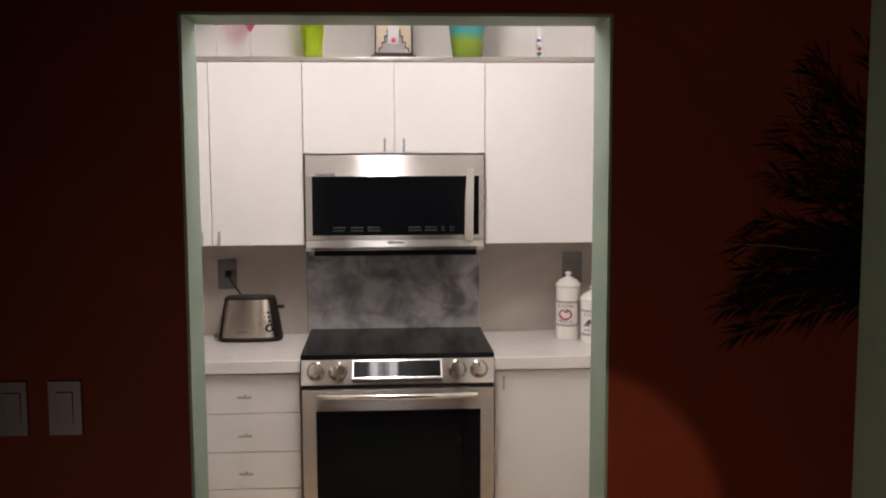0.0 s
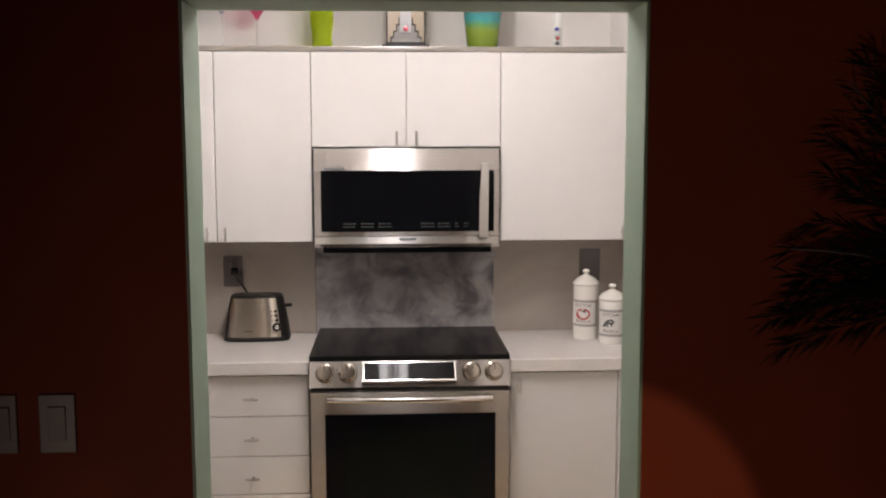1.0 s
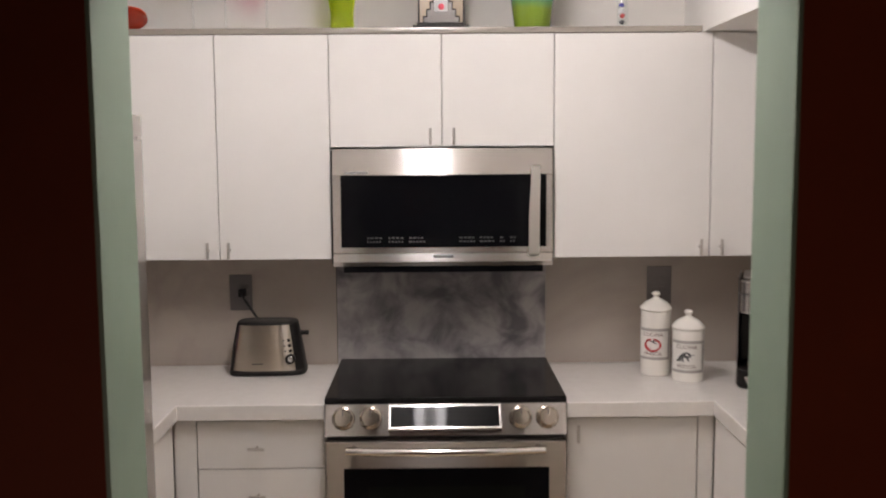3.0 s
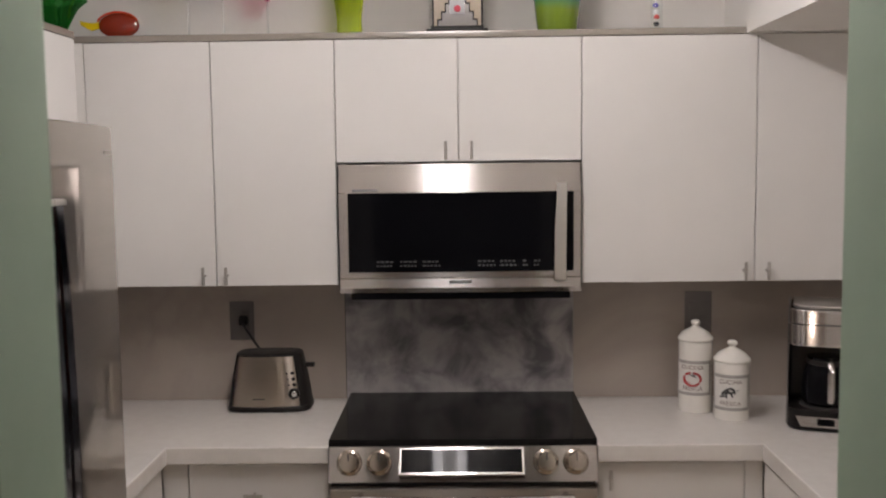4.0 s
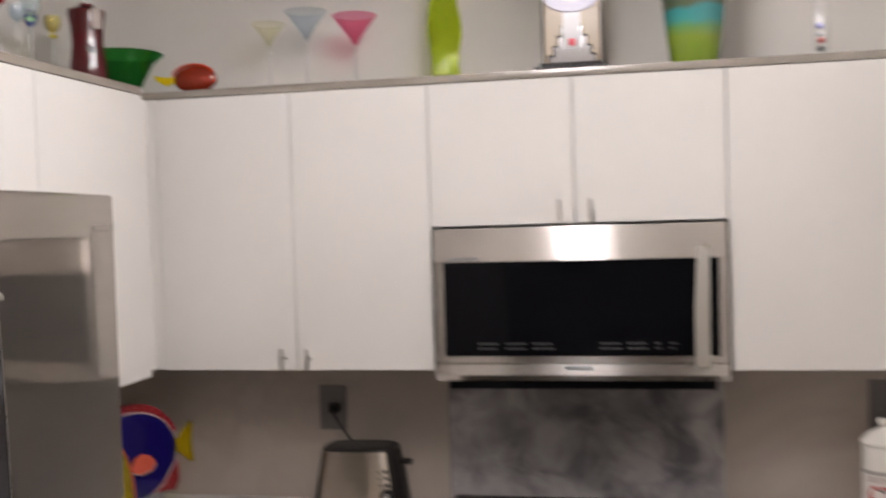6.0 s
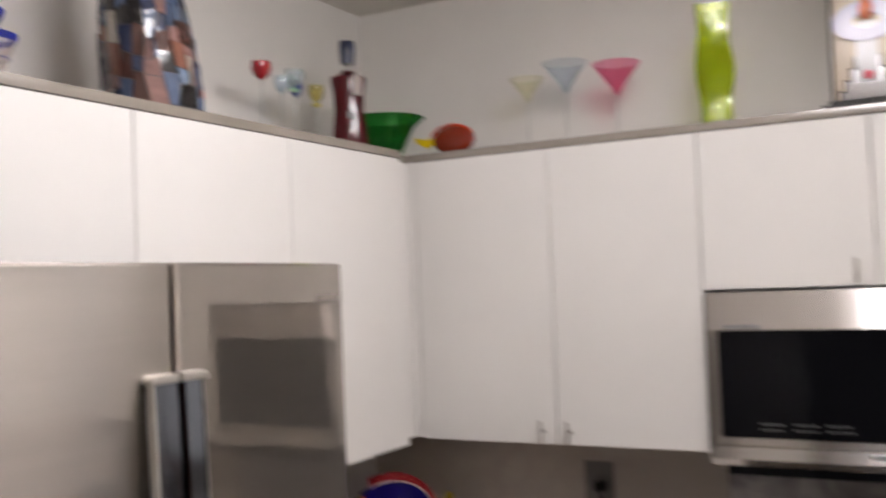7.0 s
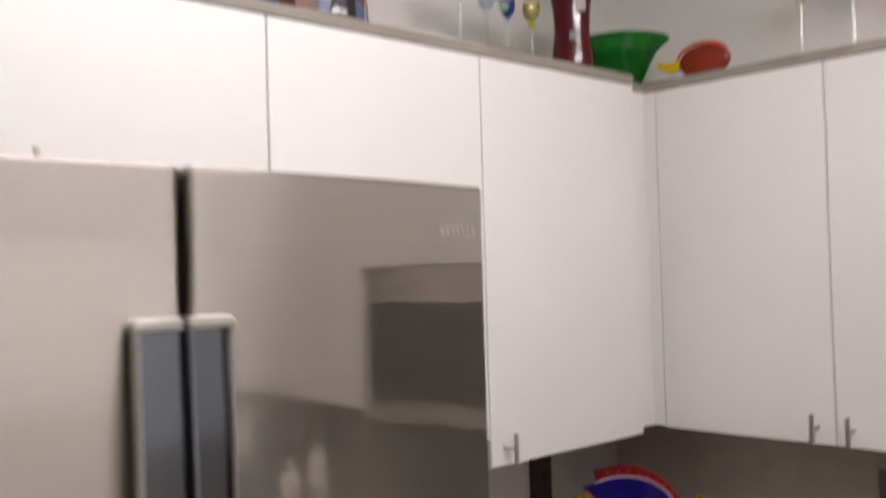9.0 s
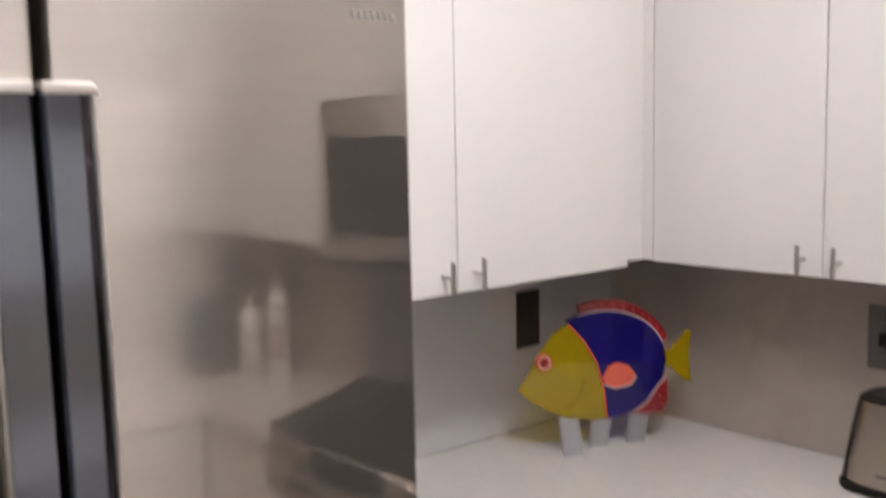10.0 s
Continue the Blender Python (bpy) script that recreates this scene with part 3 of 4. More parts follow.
# ---- microwave ----
def microwave():
    m = thing("microwave", (0, 0, 1.30), "stainless steel over-the-range microwave with black window", "microwave")
    z = -1.30
    part("body", box(-0.384, 0.381, -0.334, WALL_Y - 0.017, 1.305 + z, 1.694 + z), BLACK_PLASTIC, m, "black housing")
    part("hood_bottom", box(-0.345, 0.345, -0.342, WALL_Y - 0.03, 1.273 + z, 1.300 + z, 0.004), BLACK_GLASS, m, "black vent underside")
    part("top_vent", prism([(-0.330, 1.611 + z), (-0.3535, 1.611 + z), (-0.3375, 1.699 + z), (-0.330, 1.699 + z)], 0.756, "x", -0.379, 0.002), STEEL_H, m, "brushed steel top band")
    front = part("door", box(-0.379, 0.377, -0.353, -0.335, 1.342 + z, 1.6105 + z, 0.002), STEEL_H, m, "brushed steel door frame")
    part("window", box(-0.350, 0.354, -0.3555, -0.345, 1.362 + z, 1.6095 + z, 0.002), BLACK_GLASS, front, "black glass window")
    part("bottom_band", prism([(-0.335, 1.296 + z), (-0.348, 1.296 + z), (-0.358, 1.312 + z), (-0.3535, 1.341 + z), (-0.335, 1.341 + z)], 0.756, "x", -0.379, 0.002), STEEL_H, m, "brushed steel lower lip")
    grip = prism([(-0.398, 1.340 + z), (-0.390, 1.334 + z), (-0.388, 1.334 + z), (-0.388, 1.638 + z), (-0.392, 1.640 + z), (-0.402, 1.637 + z), (-0.407, 1.49 + z)], 0.036, "x", 0.290, 0.002)
    for v in grip.verts:
        v.co.x += 0.12 * max(0.0, v.co.z + 1.30 - 1.56) * (1 if v.co.x < 0.308 else 0.3)
    part("handle", grip, SATIN, front, "flat satin steel bar handle")
    for zz in (1.35, 1.62):
        part("handle_post", box(0.300, 0.320, -0.389, -0.352, zz - 0.008 + z, zz + 0.008 + z, 0.002), STEEL_H, front)
    part("badge", box(-0.335, -0.255, -0.3552, -0.3502, 1.614 + z, 1.623 + z), MID_GREY, m, "small grey badge bar")
    part("logo_bar", box(-0.034, 0.034, -0.3572, -0.3542, 1.326 + z, 1.335 + z), MID_GREY, m, "dark maker's mark bar")
    rnd = random.Random(4)
    for x0, x1 in ((-0.262, -0.210), (-0.188, -0.136), (-0.118, -0.062), (0.055, 0.11), (0.125, 0.175), (0.195, 0.21), (0.23, 0.25)):
        for zz in (1.3815, 1.3945):
            x = x0
            while x < x1 - 0.004:
                w = rnd.uniform(0.005, 0.012)
                part("key_print", box(x, min(x + w, x1), -0.3562, -0.3552, zz - 0.0028 + z, zz + 0.0028 + z), DIM_PRINT, front)
                x += w + 0.004


microwave()


# ---- refrigerator ----
def fridge():
    f = thing("refrigerator", (0, 0, 0), "tall stainless steel french-door refrigerator", "refrigerator")
    y0, y1, mid, top = -2.192, -1.367, -1.783, 1.784
    part("body", box(LEFT_X + 0.02, -0.765, y0 + 0.004, y1 - 0.004, 0.02, top - 0.012, 0.004), DARK_GREY, f, "dark grey cabinet")

    def front(y):
        return -0.676 - 0.031 * ((y - mid + 0.045) / 0.409) ** 2

    def door(a, b, z0, z1, name):
        pts = [(-0.76, a)]
        k = 24
        for i in range(k + 1):
            y = a + 0.005 + (b - a - 0.010) * i / k
            if i == 0:
                pts += [(front(a) - 0.006, a), (front(a) - 0.002, a + 0.0015)]
            pts.append((front(y), y))
            if i == k:
                pts += [(front(b) - 0.002, b - 0.0015), (front(b) - 0.006, b)]
        pts.append((-0.76, b))
        return part(name, prism(pts, z1 - z0, "z", z0, 0.004), STEEL_V, f, "brushed stainless steel door")
    left = door(y0, mid - 0.0045, 0.70, top, "door")
    right = door(mid + 0.0045, y1, 0.70, top, "door")
    door(y0, y1, 0.09, 0.69, "freezer_drawer")
    for i in range(7):
        y = -1.452 + 0.0095 * i
        part("logo_bar", box(front(y) - 0.003, front(y) + 0.0012, y, y + 0.0065, 1.7265, 1.7345, 0.0004), NICKEL, right, "pale maker's mark bar")
    part("seal", box(-0.76, -0.705, mid - 0.0043, mid + 0.0043, 0.70, top - 0.004), BLACK_PLASTIC, f, "dark door seal")
    def sweep(section, k, z0, z1, n=14):
        """Carries a closed (x, y) section up the bowed line of a grip; k: how far the line bows out."""
        bm = bmesh.new()
        rings = []
        for i in range(n + 1):
            u = i / n
            bow = -k * (2 * u - 1) ** 2
            rings.append([bm.verts.new((x + bow, y, z0 + (z1 - z0) * u)) for x, y in section])
        m = len(section)
        for p, q in zip(rings, rings[1:]):
            for i in range(m):
                bm.faces.new((p[i], p[(i + 1) % m], q[(i + 1) % m], q[i]))
        bm.faces.new(rings[0])
        bm.faces.new(rings[-1])
        bmesh.ops.recalc_face_normals(bm, faces=bm.faces)
        return bm
    for d, a, b, outer in ((left, mid - 0.0535, mid - 0.0105, -1), (right, mid - 0.0040, mid + 0.0410, 1)):
        if outer < 0:
            section = [(-0.664, a + 0.002), (-0.655, a + 0.002), (-0.653, a + 0.004), (-0.652, a + 0.010), (-0.652, b - 0.004), (-0.656, b), (-0.664, b)]
            edge = [(-0.661, a - 0.0015), (-0.655, a - 0.0015), (-0.651, a), (-0.6505, a + 0.0018), (-0.652, a + 0.0035), (-0.661, a + 0.002)]
        else:
            section = [(-0.674, a), (-0.656, a), (-0.652, a + 0.003), (-0.652, b - 0.015), (-0.654, b - 0.012), (-0.662, b - 0.002), (-0.674, b - 0.002)]
            edge = [(-0.674, b - 0.002), (-0.662, b - 0.0035), (-0.659, b - 0.0015), (-0.660, b), (-0.664, b + 0.0015), (-0.674, b + 0.0015)]
        grip = part("handle", sweep(section, 0.010, 0.79, 1.644), HANDLE_REFLECT_TINT, d, "polished steel bar handle, blue-grey reflection put into its colour")
        # added bright plate; keeps the door's reflection behind the grip from going black
        part("handle_reflector", sweep([(-0.6675, a + 0.003), (-0.6645, a + 0.003), (-0.6645, b - 0.003), (-0.6675, b - 0.003)], 0.010, 0.79, 1.638), REFLECTOR_METAL, grip, "added pale plate that brightens the reflection behind the grip")
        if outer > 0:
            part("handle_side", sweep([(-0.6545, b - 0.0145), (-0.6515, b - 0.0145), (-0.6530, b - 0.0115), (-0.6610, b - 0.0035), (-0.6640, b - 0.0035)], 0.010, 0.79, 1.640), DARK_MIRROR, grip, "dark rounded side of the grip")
        part("handle_trim", sweep(edge, 0.010, 0.79, 1.642), SATIN, grip, "bright chrome edge strip")
        lo, hi = (a - 0.0015, b) if outer < 0 else (a, b + 0.0015)
        r = 0.008
        arch = [(lo, 1.640), (hi, 1.640)]
        if outer < 0:
            arch += [(hi, 1.651)] + [(lo + r - r * math.sin(w), 1.651 - r + r * math.cos(w)) for w in [radians(15 * i) for i in range(7)]]
        else:
            arch += [(hi - r + r * math.cos(w), 1.651 - r + r * math.sin(w)) for w in [radians(15 * i) for i in range(7)]] + [(lo, 1.651)]
        part("handle_cap", prism(arch, 0.023, "x", -0.684, 0.0025), SATIN, grip, "bright chrome end cap")
        for zz in (0.86, 1.57):
            part("handle_post", box(-0.70, -0.660, (a + b) / 2 - 0.012, (a + b) / 2 + 0.012, zz - 0.02, zz + 0.02, 0.003), CHROME, grip)


fridge()


# ---- outlets and switches ----
def outlet(place, turn, w, h, label, material, holes=True):
    o = thing("wall_outlet", place, label, "outlet", "", turn)
    plate = part("plate", box(-w / 2, w / 2, -0.006, 0.0, -h / 2, h / 2, 0.002), material, o)
    for zz in (-0.021, 0.021) if holes else (0.0,):
        for dx in ([-0.018, 0.018] if w > 0.075 else [0.0]):
            part("socket", box(dx - 0.013, dx + 0.013, -0.0075, -0.005, zz - 0.014, zz + 0.014, 0.002), material, plate)
    return o


outlet((-0.753, WALL_Y - 0.012, 1.169), 0, 0.083, 0.134, "grey metal outlet plate above the toaster", STEEL_PLATE)
outlet((0.808, WALL_Y - 0.012, 1.185), 0, 0.092, 0.142, "dark grey outlet plate behind the canisters", STEEL_PLATE)
outlet((LEFT_X + 0.012, -0.398, 1.160), 90, 0.076, 0.138, "dark brown switch plate behind the glass fish", mat("dark_bronze", (0.035, 0.028, 0.025), 0.35))


def light_switch(x0, x1, label):
    s_ = thing("light_switch", ((x0 + x1) / 2, DW_NEAR, 1.193), label, "switch")
    w = x1 - x0
    plate = part("plate", box(-w / 2, w / 2, -0.006, 0.0, -0.057, 0.057, 0.002), IVORY_PLASTIC, s_)
    for dx in ([0.0] if w < 0.09 else [-w / 4, w / 4]):
        part("rocker", prism([(-0.0055, -0.033), (-0.0075, -0.033), (-0.0105, 0.033), (-0.0055, 0.033)], 0.033, "x", dx - 0.0165, 0.001), IVORY_PLASTIC, plate)


light_switch(-0.735, -0.667, "ivory single light switch on the red wall")
light_switch(-0.892, -0.776, "ivory double light switch on the red wall")


# ---- toaster ----
def loft(levels, n=4.0, seg=48, keep=None):
    """Rounded-box shell through levels (z, half width, half depth); keep(x): which columns stay."""
    bm = bmesh.new()
    rings = []
    for z, a, d in levels:
        ring = []
        for i in range(seg):
            w = 2 * math.pi * i / seg
            c, s_ = math.cos(w), math.sin(w)
            ring.append(bm.verts.new((a * math.copysign(abs(c) ** (2 / n), c), d * math.copysign(abs(s_) ** (2 / n), s_), z)))
        rings.append(ring)
    for p, q in zip(rings, rings[1:]):
        for i in range(seg):
            bm.faces.new((p[i], p[(i + 1) % seg], q[(i + 1) % seg], q[i]))
    bm.faces.new(rings[0])
    bm.faces.new(rings[-1])
    bmesh.ops.recalc_face_normals(bm, faces=bm.faces)
    if keep:
        bmesh.ops.delete(bm, geom=[f for f in bm.faces if not keep(f.calc_center_median())], context="FACES")
    return bm


def toaster():
    t = thing("toaster", (-0.638, -0.190, COUNTER_Z), "brushed steel two-slice toaster with black ends", "toaster", "", 2)
    part("base", loft([(0.002, 0.136, 0.077), (0.006, 0.139, 0.080), (0.016, 0.139, 0.080), (0.020, 0.135, 0.077)], 4), BLACK_PLASTIC, t, "black plastic base")
    wall = [(0.020, 0.135, 0.077), (0.060, 0.130, 0.075), (0.110, 0.122, 0.071), (0.150, 0.114, 0.067), (0.184, 0.107, 0.062)]
    front = part("steel_shell", loft(wall, 3.2, 72), steel("warm_steel", (0.54, 0.47, 0.40), 0.10, 0.30, 0.35), t, "brushed steel wrap")
    part("end_cap", loft([(z, a + 0.002, d + 0.002) for z, a, d in wall], 3.2, 72, lambda c: c.x > 0.100 - 0.1 * (c.z - 0.03)), BLACK_PLASTIC, t, "black plastic end")
    part("end_cap", loft([(z, a + 0.002, d + 0.002) for z, a, d in wall], 3.2, 72, lambda c: c.x < -0.118 + 0.1 * (c.z - 0.03)), BLACK_PLASTIC, t)
    part("top", loft([(0.183, 0.109, 0.064), (0.188, 0.107, 0.062), (0.192, 0.100, 0.056), (0.193, 0.085, 0.045)], 3.4), BLACK_PLASTIC, t, "black plastic top")

    def face_y(z):
        return -0.0765 + (z - 0.03) * 0.075
    for i in range(3):
        z = 0.128 - 0.019 * i
        part("button", ball(0.0075, (0.080 + 0.003 * i, face_y(z) + 0.008, z), (1, 0.6, 0.8), 12), BLACK_PLASTIC, front)
        part("indicator", ball(0.003, (0.063 + 0.003 * i, face_y(z) + 0.002, z), (1, 0.6, 1), 8), BLACK_PLASTIC, front)
    dial = part("dial", tube([(0.086, -0.050, 0.062), (0.086, -0.078, 0.062)], 0.018, 20), BLACK_PLASTIC, front, "black browning dial")
    part("dial_cap", ball(0.010, (0.087, -0.078, 0.062), (1, 0.35, 1), 14), CHROME, dial)
    part("nameplate", box(-0.050, -0.010, -0.0775, -0.072, 0.044, 0.0475), DARK_GREY, front)
    part("lever", box(0.110, 0.147, -0.014, 0.014, 0.137, 0.150, 0.004), BLACK_PLASTIC, t, "black push lever")
    for y in (-0.024, 0.024):
        part("slot", box(-0.075, 0.075, y - 0.011, y + 0.011, 0.190, 0.1945, 0.001), GAP_DARK, t)


toaster()
cord = thing("power_cord", (-0.745, WALL_Y - 0.02, 1.17), "black power cord plugged in above the toaster", "cord")
part("plug", box(-0.013, 0.013, -0.030, 0.002, -0.013, 0.015, 0.004), BLACK_PLASTIC, cord)
part("wire", tube([(0, -0.026, -0.004), (0.012, -0.04, -0.02), (0.035, -0.045, -0.052), (0.055, -0.04, -0.085), (0.075, -0.035, -0.115), (0.09, -0.03, -0.16), (0.09, -0.03, -0.22), (0.10, -0.03, -0.268)], 0.0045, 8), CORD, cord)


# ---- canisters ----
def canister(x, y, r, h, turn, label, fruit):
    c = thing("canister", (x, y, COUNTER_Z), label, "canister", "kitchen canisters", turn)
    part("jar", lathe([(0.0, 0.0), (r * 0.96, 0.0), (r, 0.004), (r, h - 0.004), (r * 0.97, h), (0.0, h)], 48), CERAMIC, c)
    lid = part("lid", lathe([(r * 1.0, h + 0.001), (r * 1.05, h + 0.004), (r * 1.05, h + 0.009), (r * 0.98, h + 0.015), (r * 0.72, h + 0.030), (r * 0.36, h + 0.040), (r * 0.20, h + 0.045),
                             (r * 0.18, h + 0.050), (r * 0.28, h + 0.055), (r * 0.28, h + 0.062), (r * 0.15, h + 0.067), (0.0, h + 0.068)], 48), CERAMIC, c, "domed white lid with a knob")
    lid["label"] = "domed white lid with a knob"
    z0, z1 = h * 0.50 - 0.056, h * 0.50 + 0.056
    w = r * 1.25
    lab = part("label_border", wrap(patch(-w, w, z0, z1, 0.0006, 16), r, 0), LABEL_GREY, c, "grey printed label border")
    part("label_field", wrap(patch(-w * 0.86, w * 0.86, z0 + 0.010, z1 - 0.010, 0.0010, 16), r, 0), LABEL_PAPER, lab, "white printed label")
    mid = (z0 + z1) / 2
    for word, z in (("CUCINA", z1 - 0.022), ("FRESCA", z0 + 0.022)):
        part("lettering", wrap(letters(word, 0.0195), r + 0.0008, z), INK_BROWN, lab, "dark printed word")

    def stroke(pts, width):
        return wrap(tube([(px, -0.0006, pz) for px, pz in pts], width, 6), r + 0.0006, mid)
    if fruit == "tomato":
        part("print", stroke([(0.027 * math.cos(a), 0.021 * math.sin(a) - 0.003) for a in [radians(k) for k in range(100, 441, 20)]], 0.0038), INK_RED, lab, "red painted tomato")
        part("print", stroke([(0.016 * math.cos(a) - 0.008, 0.015 * math.sin(a)) for a in [radians(k) for k in range(120, 300, 20)]], 0.0016), INK_RED, lab)
        for a, b in (((0.0, 0.008), (0.014, 0.004)), ((0.0, 0.008), (0.004, 0.019)), ((0.001, 0.008), (-0.008, 0.012)), ((0.002, 0.008), (0.011, 0.013))):
            part("print", stroke([a, ((a[0] + b[0]) / 2 + 0.001, (a[1] + b[1]) / 2 - 0.001), b], 0.0017), INK_BLACK, lab)
    else:
        rnd = random.Random(3)
        part("print", stroke([(-0.026, -0.008), (-0.012, 0.001), (0.004, 0.003), (0.026, 0.009)], 0.0013), INK_BLACK, lab, "black painted olive branch")
        for px, pz in ((-0.020, 0.001), (-0.012, -0.008), (-0.006, 0.008), (0.004, -0.005), (0.011, 0.006), (-0.025, -0.012), (0.0, 0.0), (0.006, 0.012), (-0.014, 0.007)):
            ang = rnd.uniform(0, 3.1)
            q = 0.0085
            part("print", stroke([(px - q * math.cos(ang), pz - q * math.sin(ang)), (px, pz), (px + q * math.cos(ang), pz + q * math.sin(ang))], 0.0030), INK_BLACK, lab)


canister(0.757, -0.265, 0.0535, 0.230, -24, "tall white ceramic canister with a tomato label", "tomato")
canister(0.848, -0.362, 0.0545, 0.180, -20, "shorter white ceramic canister with an olive label", "olive")


# ---- coffee maker ----
def coffee_maker():
    c = thing("coffee_maker", (1.118, -0.425, COUNTER_Z), "black and steel drip coffee maker with carafe", "coffee maker", "", -20)

    def rounded(x, yf, yb, r=0.05, n=6):
        pts = [(-x, yb), (-x, yf + r)]
        for i in range(1, n + 1):
            a = math.pi + i / n * math.pi / 2
            pts.append((-x + r + r * math.cos(a), yf + r + r * math.sin(a)))
        for i in range(n + 1):
            a = 1.5 * math.pi + i / n * math.pi / 2
            pts.append((x - r + r * math.cos(a), yf + r + r * math.sin(a)))
        pts.append((x, yb))
        return pts
    part("base", prism(rounded(0.108, -0.125, 0.115), 0.060, "z", 0.004, 0.004), BLACK_PLASTIC, c, "black plastic base")
    part("hot_plate", lathe([(0.075, 0.064), (0.075, 0.069), (0.0, 0.069)], 32, True, (0, -0.04, 0)), DARK_GREY, c)
    part("tower", prism([(-0.108, 0.03), (-0.108, 0.115), (0.108, 0.115), (0.108, 0.03)], 0.190, "z", 0.064, 0.003), BLACK_PLASTIC, c, "black rear tower")
    part("side_trim", box(-0.112, -0.1085, -0.075, 0.112, 0.006, 0.372, 0.001), STEEL_PLATE, c, "grey steel side strip")
    part("side_trim", box(0.1085, 0.112, -0.075, 0.112, 0.006, 0.372, 0.001), STEEL_PLATE, c)
    head = part("brew_head", prism(rounded(0.108, -0.120, 0.115), 0.110, "z", 0.254, 0.005), STEEL_H, c, "brushed steel brew head")
    part("lid", prism(rounded(0.098, -0.105, 0.105), 0.010, "z", 0.364, 0.004), NICKEL, head, "grey steel top lid")
    part("seam", prism(rounded(0.1085, -0.1206, 0.114), 0.004, "z", 0.318, 0.001), DARK_GREY, head)
    part("front_panel", prism([(-0.07, 0.014), (0.07, 0.014), (0.085, 0.046), (-0.085, 0.046)], 0.004, "y", -0.1275, 0.001), STEEL_H, c, "steel control panel")
    part("display", box(-0.024, 0.024, -0.1295, -0.126, 0.021, 0.041, 0.001), BLACK_GLASS, c, "small dark display")
    jug = part("carafe", lathe([(0.0, 0.070), (0.060, 0.070), (0.070, 0.080), (0.073, 0.120), (0.066, 0.165), (0.052, 0.195), (0.055, 0.215), (0.0, 0.218)], 36, True, (0, -0.04, 0)), BLACK_GLASS, c, "dark glass carafe")
    part("carafe_band", lathe([(0.0545, 0.192), (0.0575, 0.194), (0.0575, 0.206), (0.0545, 0.208)], 36, False, (0, -0.04, 0)), BLACK_PLASTIC, jug)
    part("carafe_handle", tube([(0.01, -0.095, 0.208), (0.012, -0.128, 0.204), (0.012, -0.138, 0.185), (0.012, -0.138, 0.120), (0.012, -0.128, 0.095)], 0.0105, 12), STEEL_H, jug, "steel carafe handle")


coffee_maker()


# ---- glass fish ----
def glass_fish():
    # local x runs from the nose to the tail; the fish faces -y
    place = (-1.329, -0.590, COUNTER_Z)
    f = thing("glass_fish", place, "large fused-glass fish, yellow and blue, on clear feet", "ornament", "", 66.5)
    yellow = thin_glass("fish_yellow", (1.0, 0.86, 0.14), (0.50, 0.38, 0.006), 0.42, 0.05)
    blue = thin_glass("fish_blue", (0.14, 0.11, 0.65), (0.016, 0.010, 0.17), 0.55, 0.05)
    red = thin_glass("fish_red", (0.62, 0.10, 0.10), (0.30, 0.022, 0.028), 0.70, 0.06)
    coral = thin_glass("fish_coral", (0.95, 0.45, 0.35), (0.80, 0.14, 0.08), 0.80, 0.06)
    lead = thin_glass("fish_seam", (0.90, 0.82, 0.80), (0.70, 0.52, 0.50), 0.75, 0.15)
    cx, cz, rx, rz = 0.190, 0.215, 0.158, 0.122

    def oval(a, kx=1.0, kz=1.0):
        return (cx + rx * kx * math.cos(radians(a)), cz + rz * kz * math.sin(radians(a)))
    # the body is the oval behind the gill arc
    body = [oval(a) for a in range(-70, 121, 10)]
    body = body + [(0.112, 0.315), (0.150, 0.275), (0.180, 0.225), (0.196, 0.165), (0.200, 0.118), (0.205, 0.098)]
    part("body", prism(body, 0.012, "y", -0.006, 0.003), blue, f, "deep blue glass body")
    headshape = [(0.0, 0.178), (0.018, 0.205), (0.045, 0.250), (0.078, 0.292), (0.112, 0.313), (0.149, 0.274), (0.179, 0.224), (0.195, 0.165), (0.199, 0.118), (0.203, 0.098),
                 (0.160, 0.099), (0.110, 0.108), (0.060, 0.130), (0.022, 0.155)]
    head = part("head", prism(headshape, 0.014, "y", -0.0085, 0.003), yellow, f, "yellow glass head")
    part("gill_line", tube([(x, -0.009, z) for x, z in ((0.112, 0.313), (0.149, 0.274), (0.179, 0.224), (0.195, 0.165), (0.203, 0.100))], 0.0022, 6), coral, head)
    part("mouth_line", tube([(x, -0.009, z) for x, z in ((0.070, 0.124), (0.110, 0.132), (0.140, 0.155), (0.150, 0.190))], 0.0018, 6), yellow, head)
    eye = part("eye", tube([(0.055, -0.012, 0.236), (0.055, -0.004, 0.236)], 0.018, 20), coral, f, "coral red eye")
    part("pupil", tube([(0.055, -0.014, 0.236), (0.055, -0.006, 0.236)], 0.009, 16), red, eye)
    fin = [oval(a, 1.0, 1.0) for a in range(20, 116, 8)] + [oval(a, 1.10, 1.20) for a in range(108, 19, -8)]
    part("top_fin", prism(fin, 0.010, "y", -0.005, 0.002), red, f, "dark red glass top fin")
    part("lower_fin", prism([(0.262, 0.104), (0.300, 0.126), (0.330, 0.165), (0.350, 0.180), (0.352, 0.125), (0.338, 0.098)], 0.010, "y", -0.010, 0.002), red, f, "red glass lower fin")
    part("side_fin", prism([(0.190, 0.190), (0.205, 0.214), (0.228, 0.222), (0.255, 0.212), (0.272, 0.190), (0.262, 0.172), (0.225, 0.165), (0.200, 0.172)], 0.006, "y", -0.013, 0.002), coral, f, "coral glass side fin")
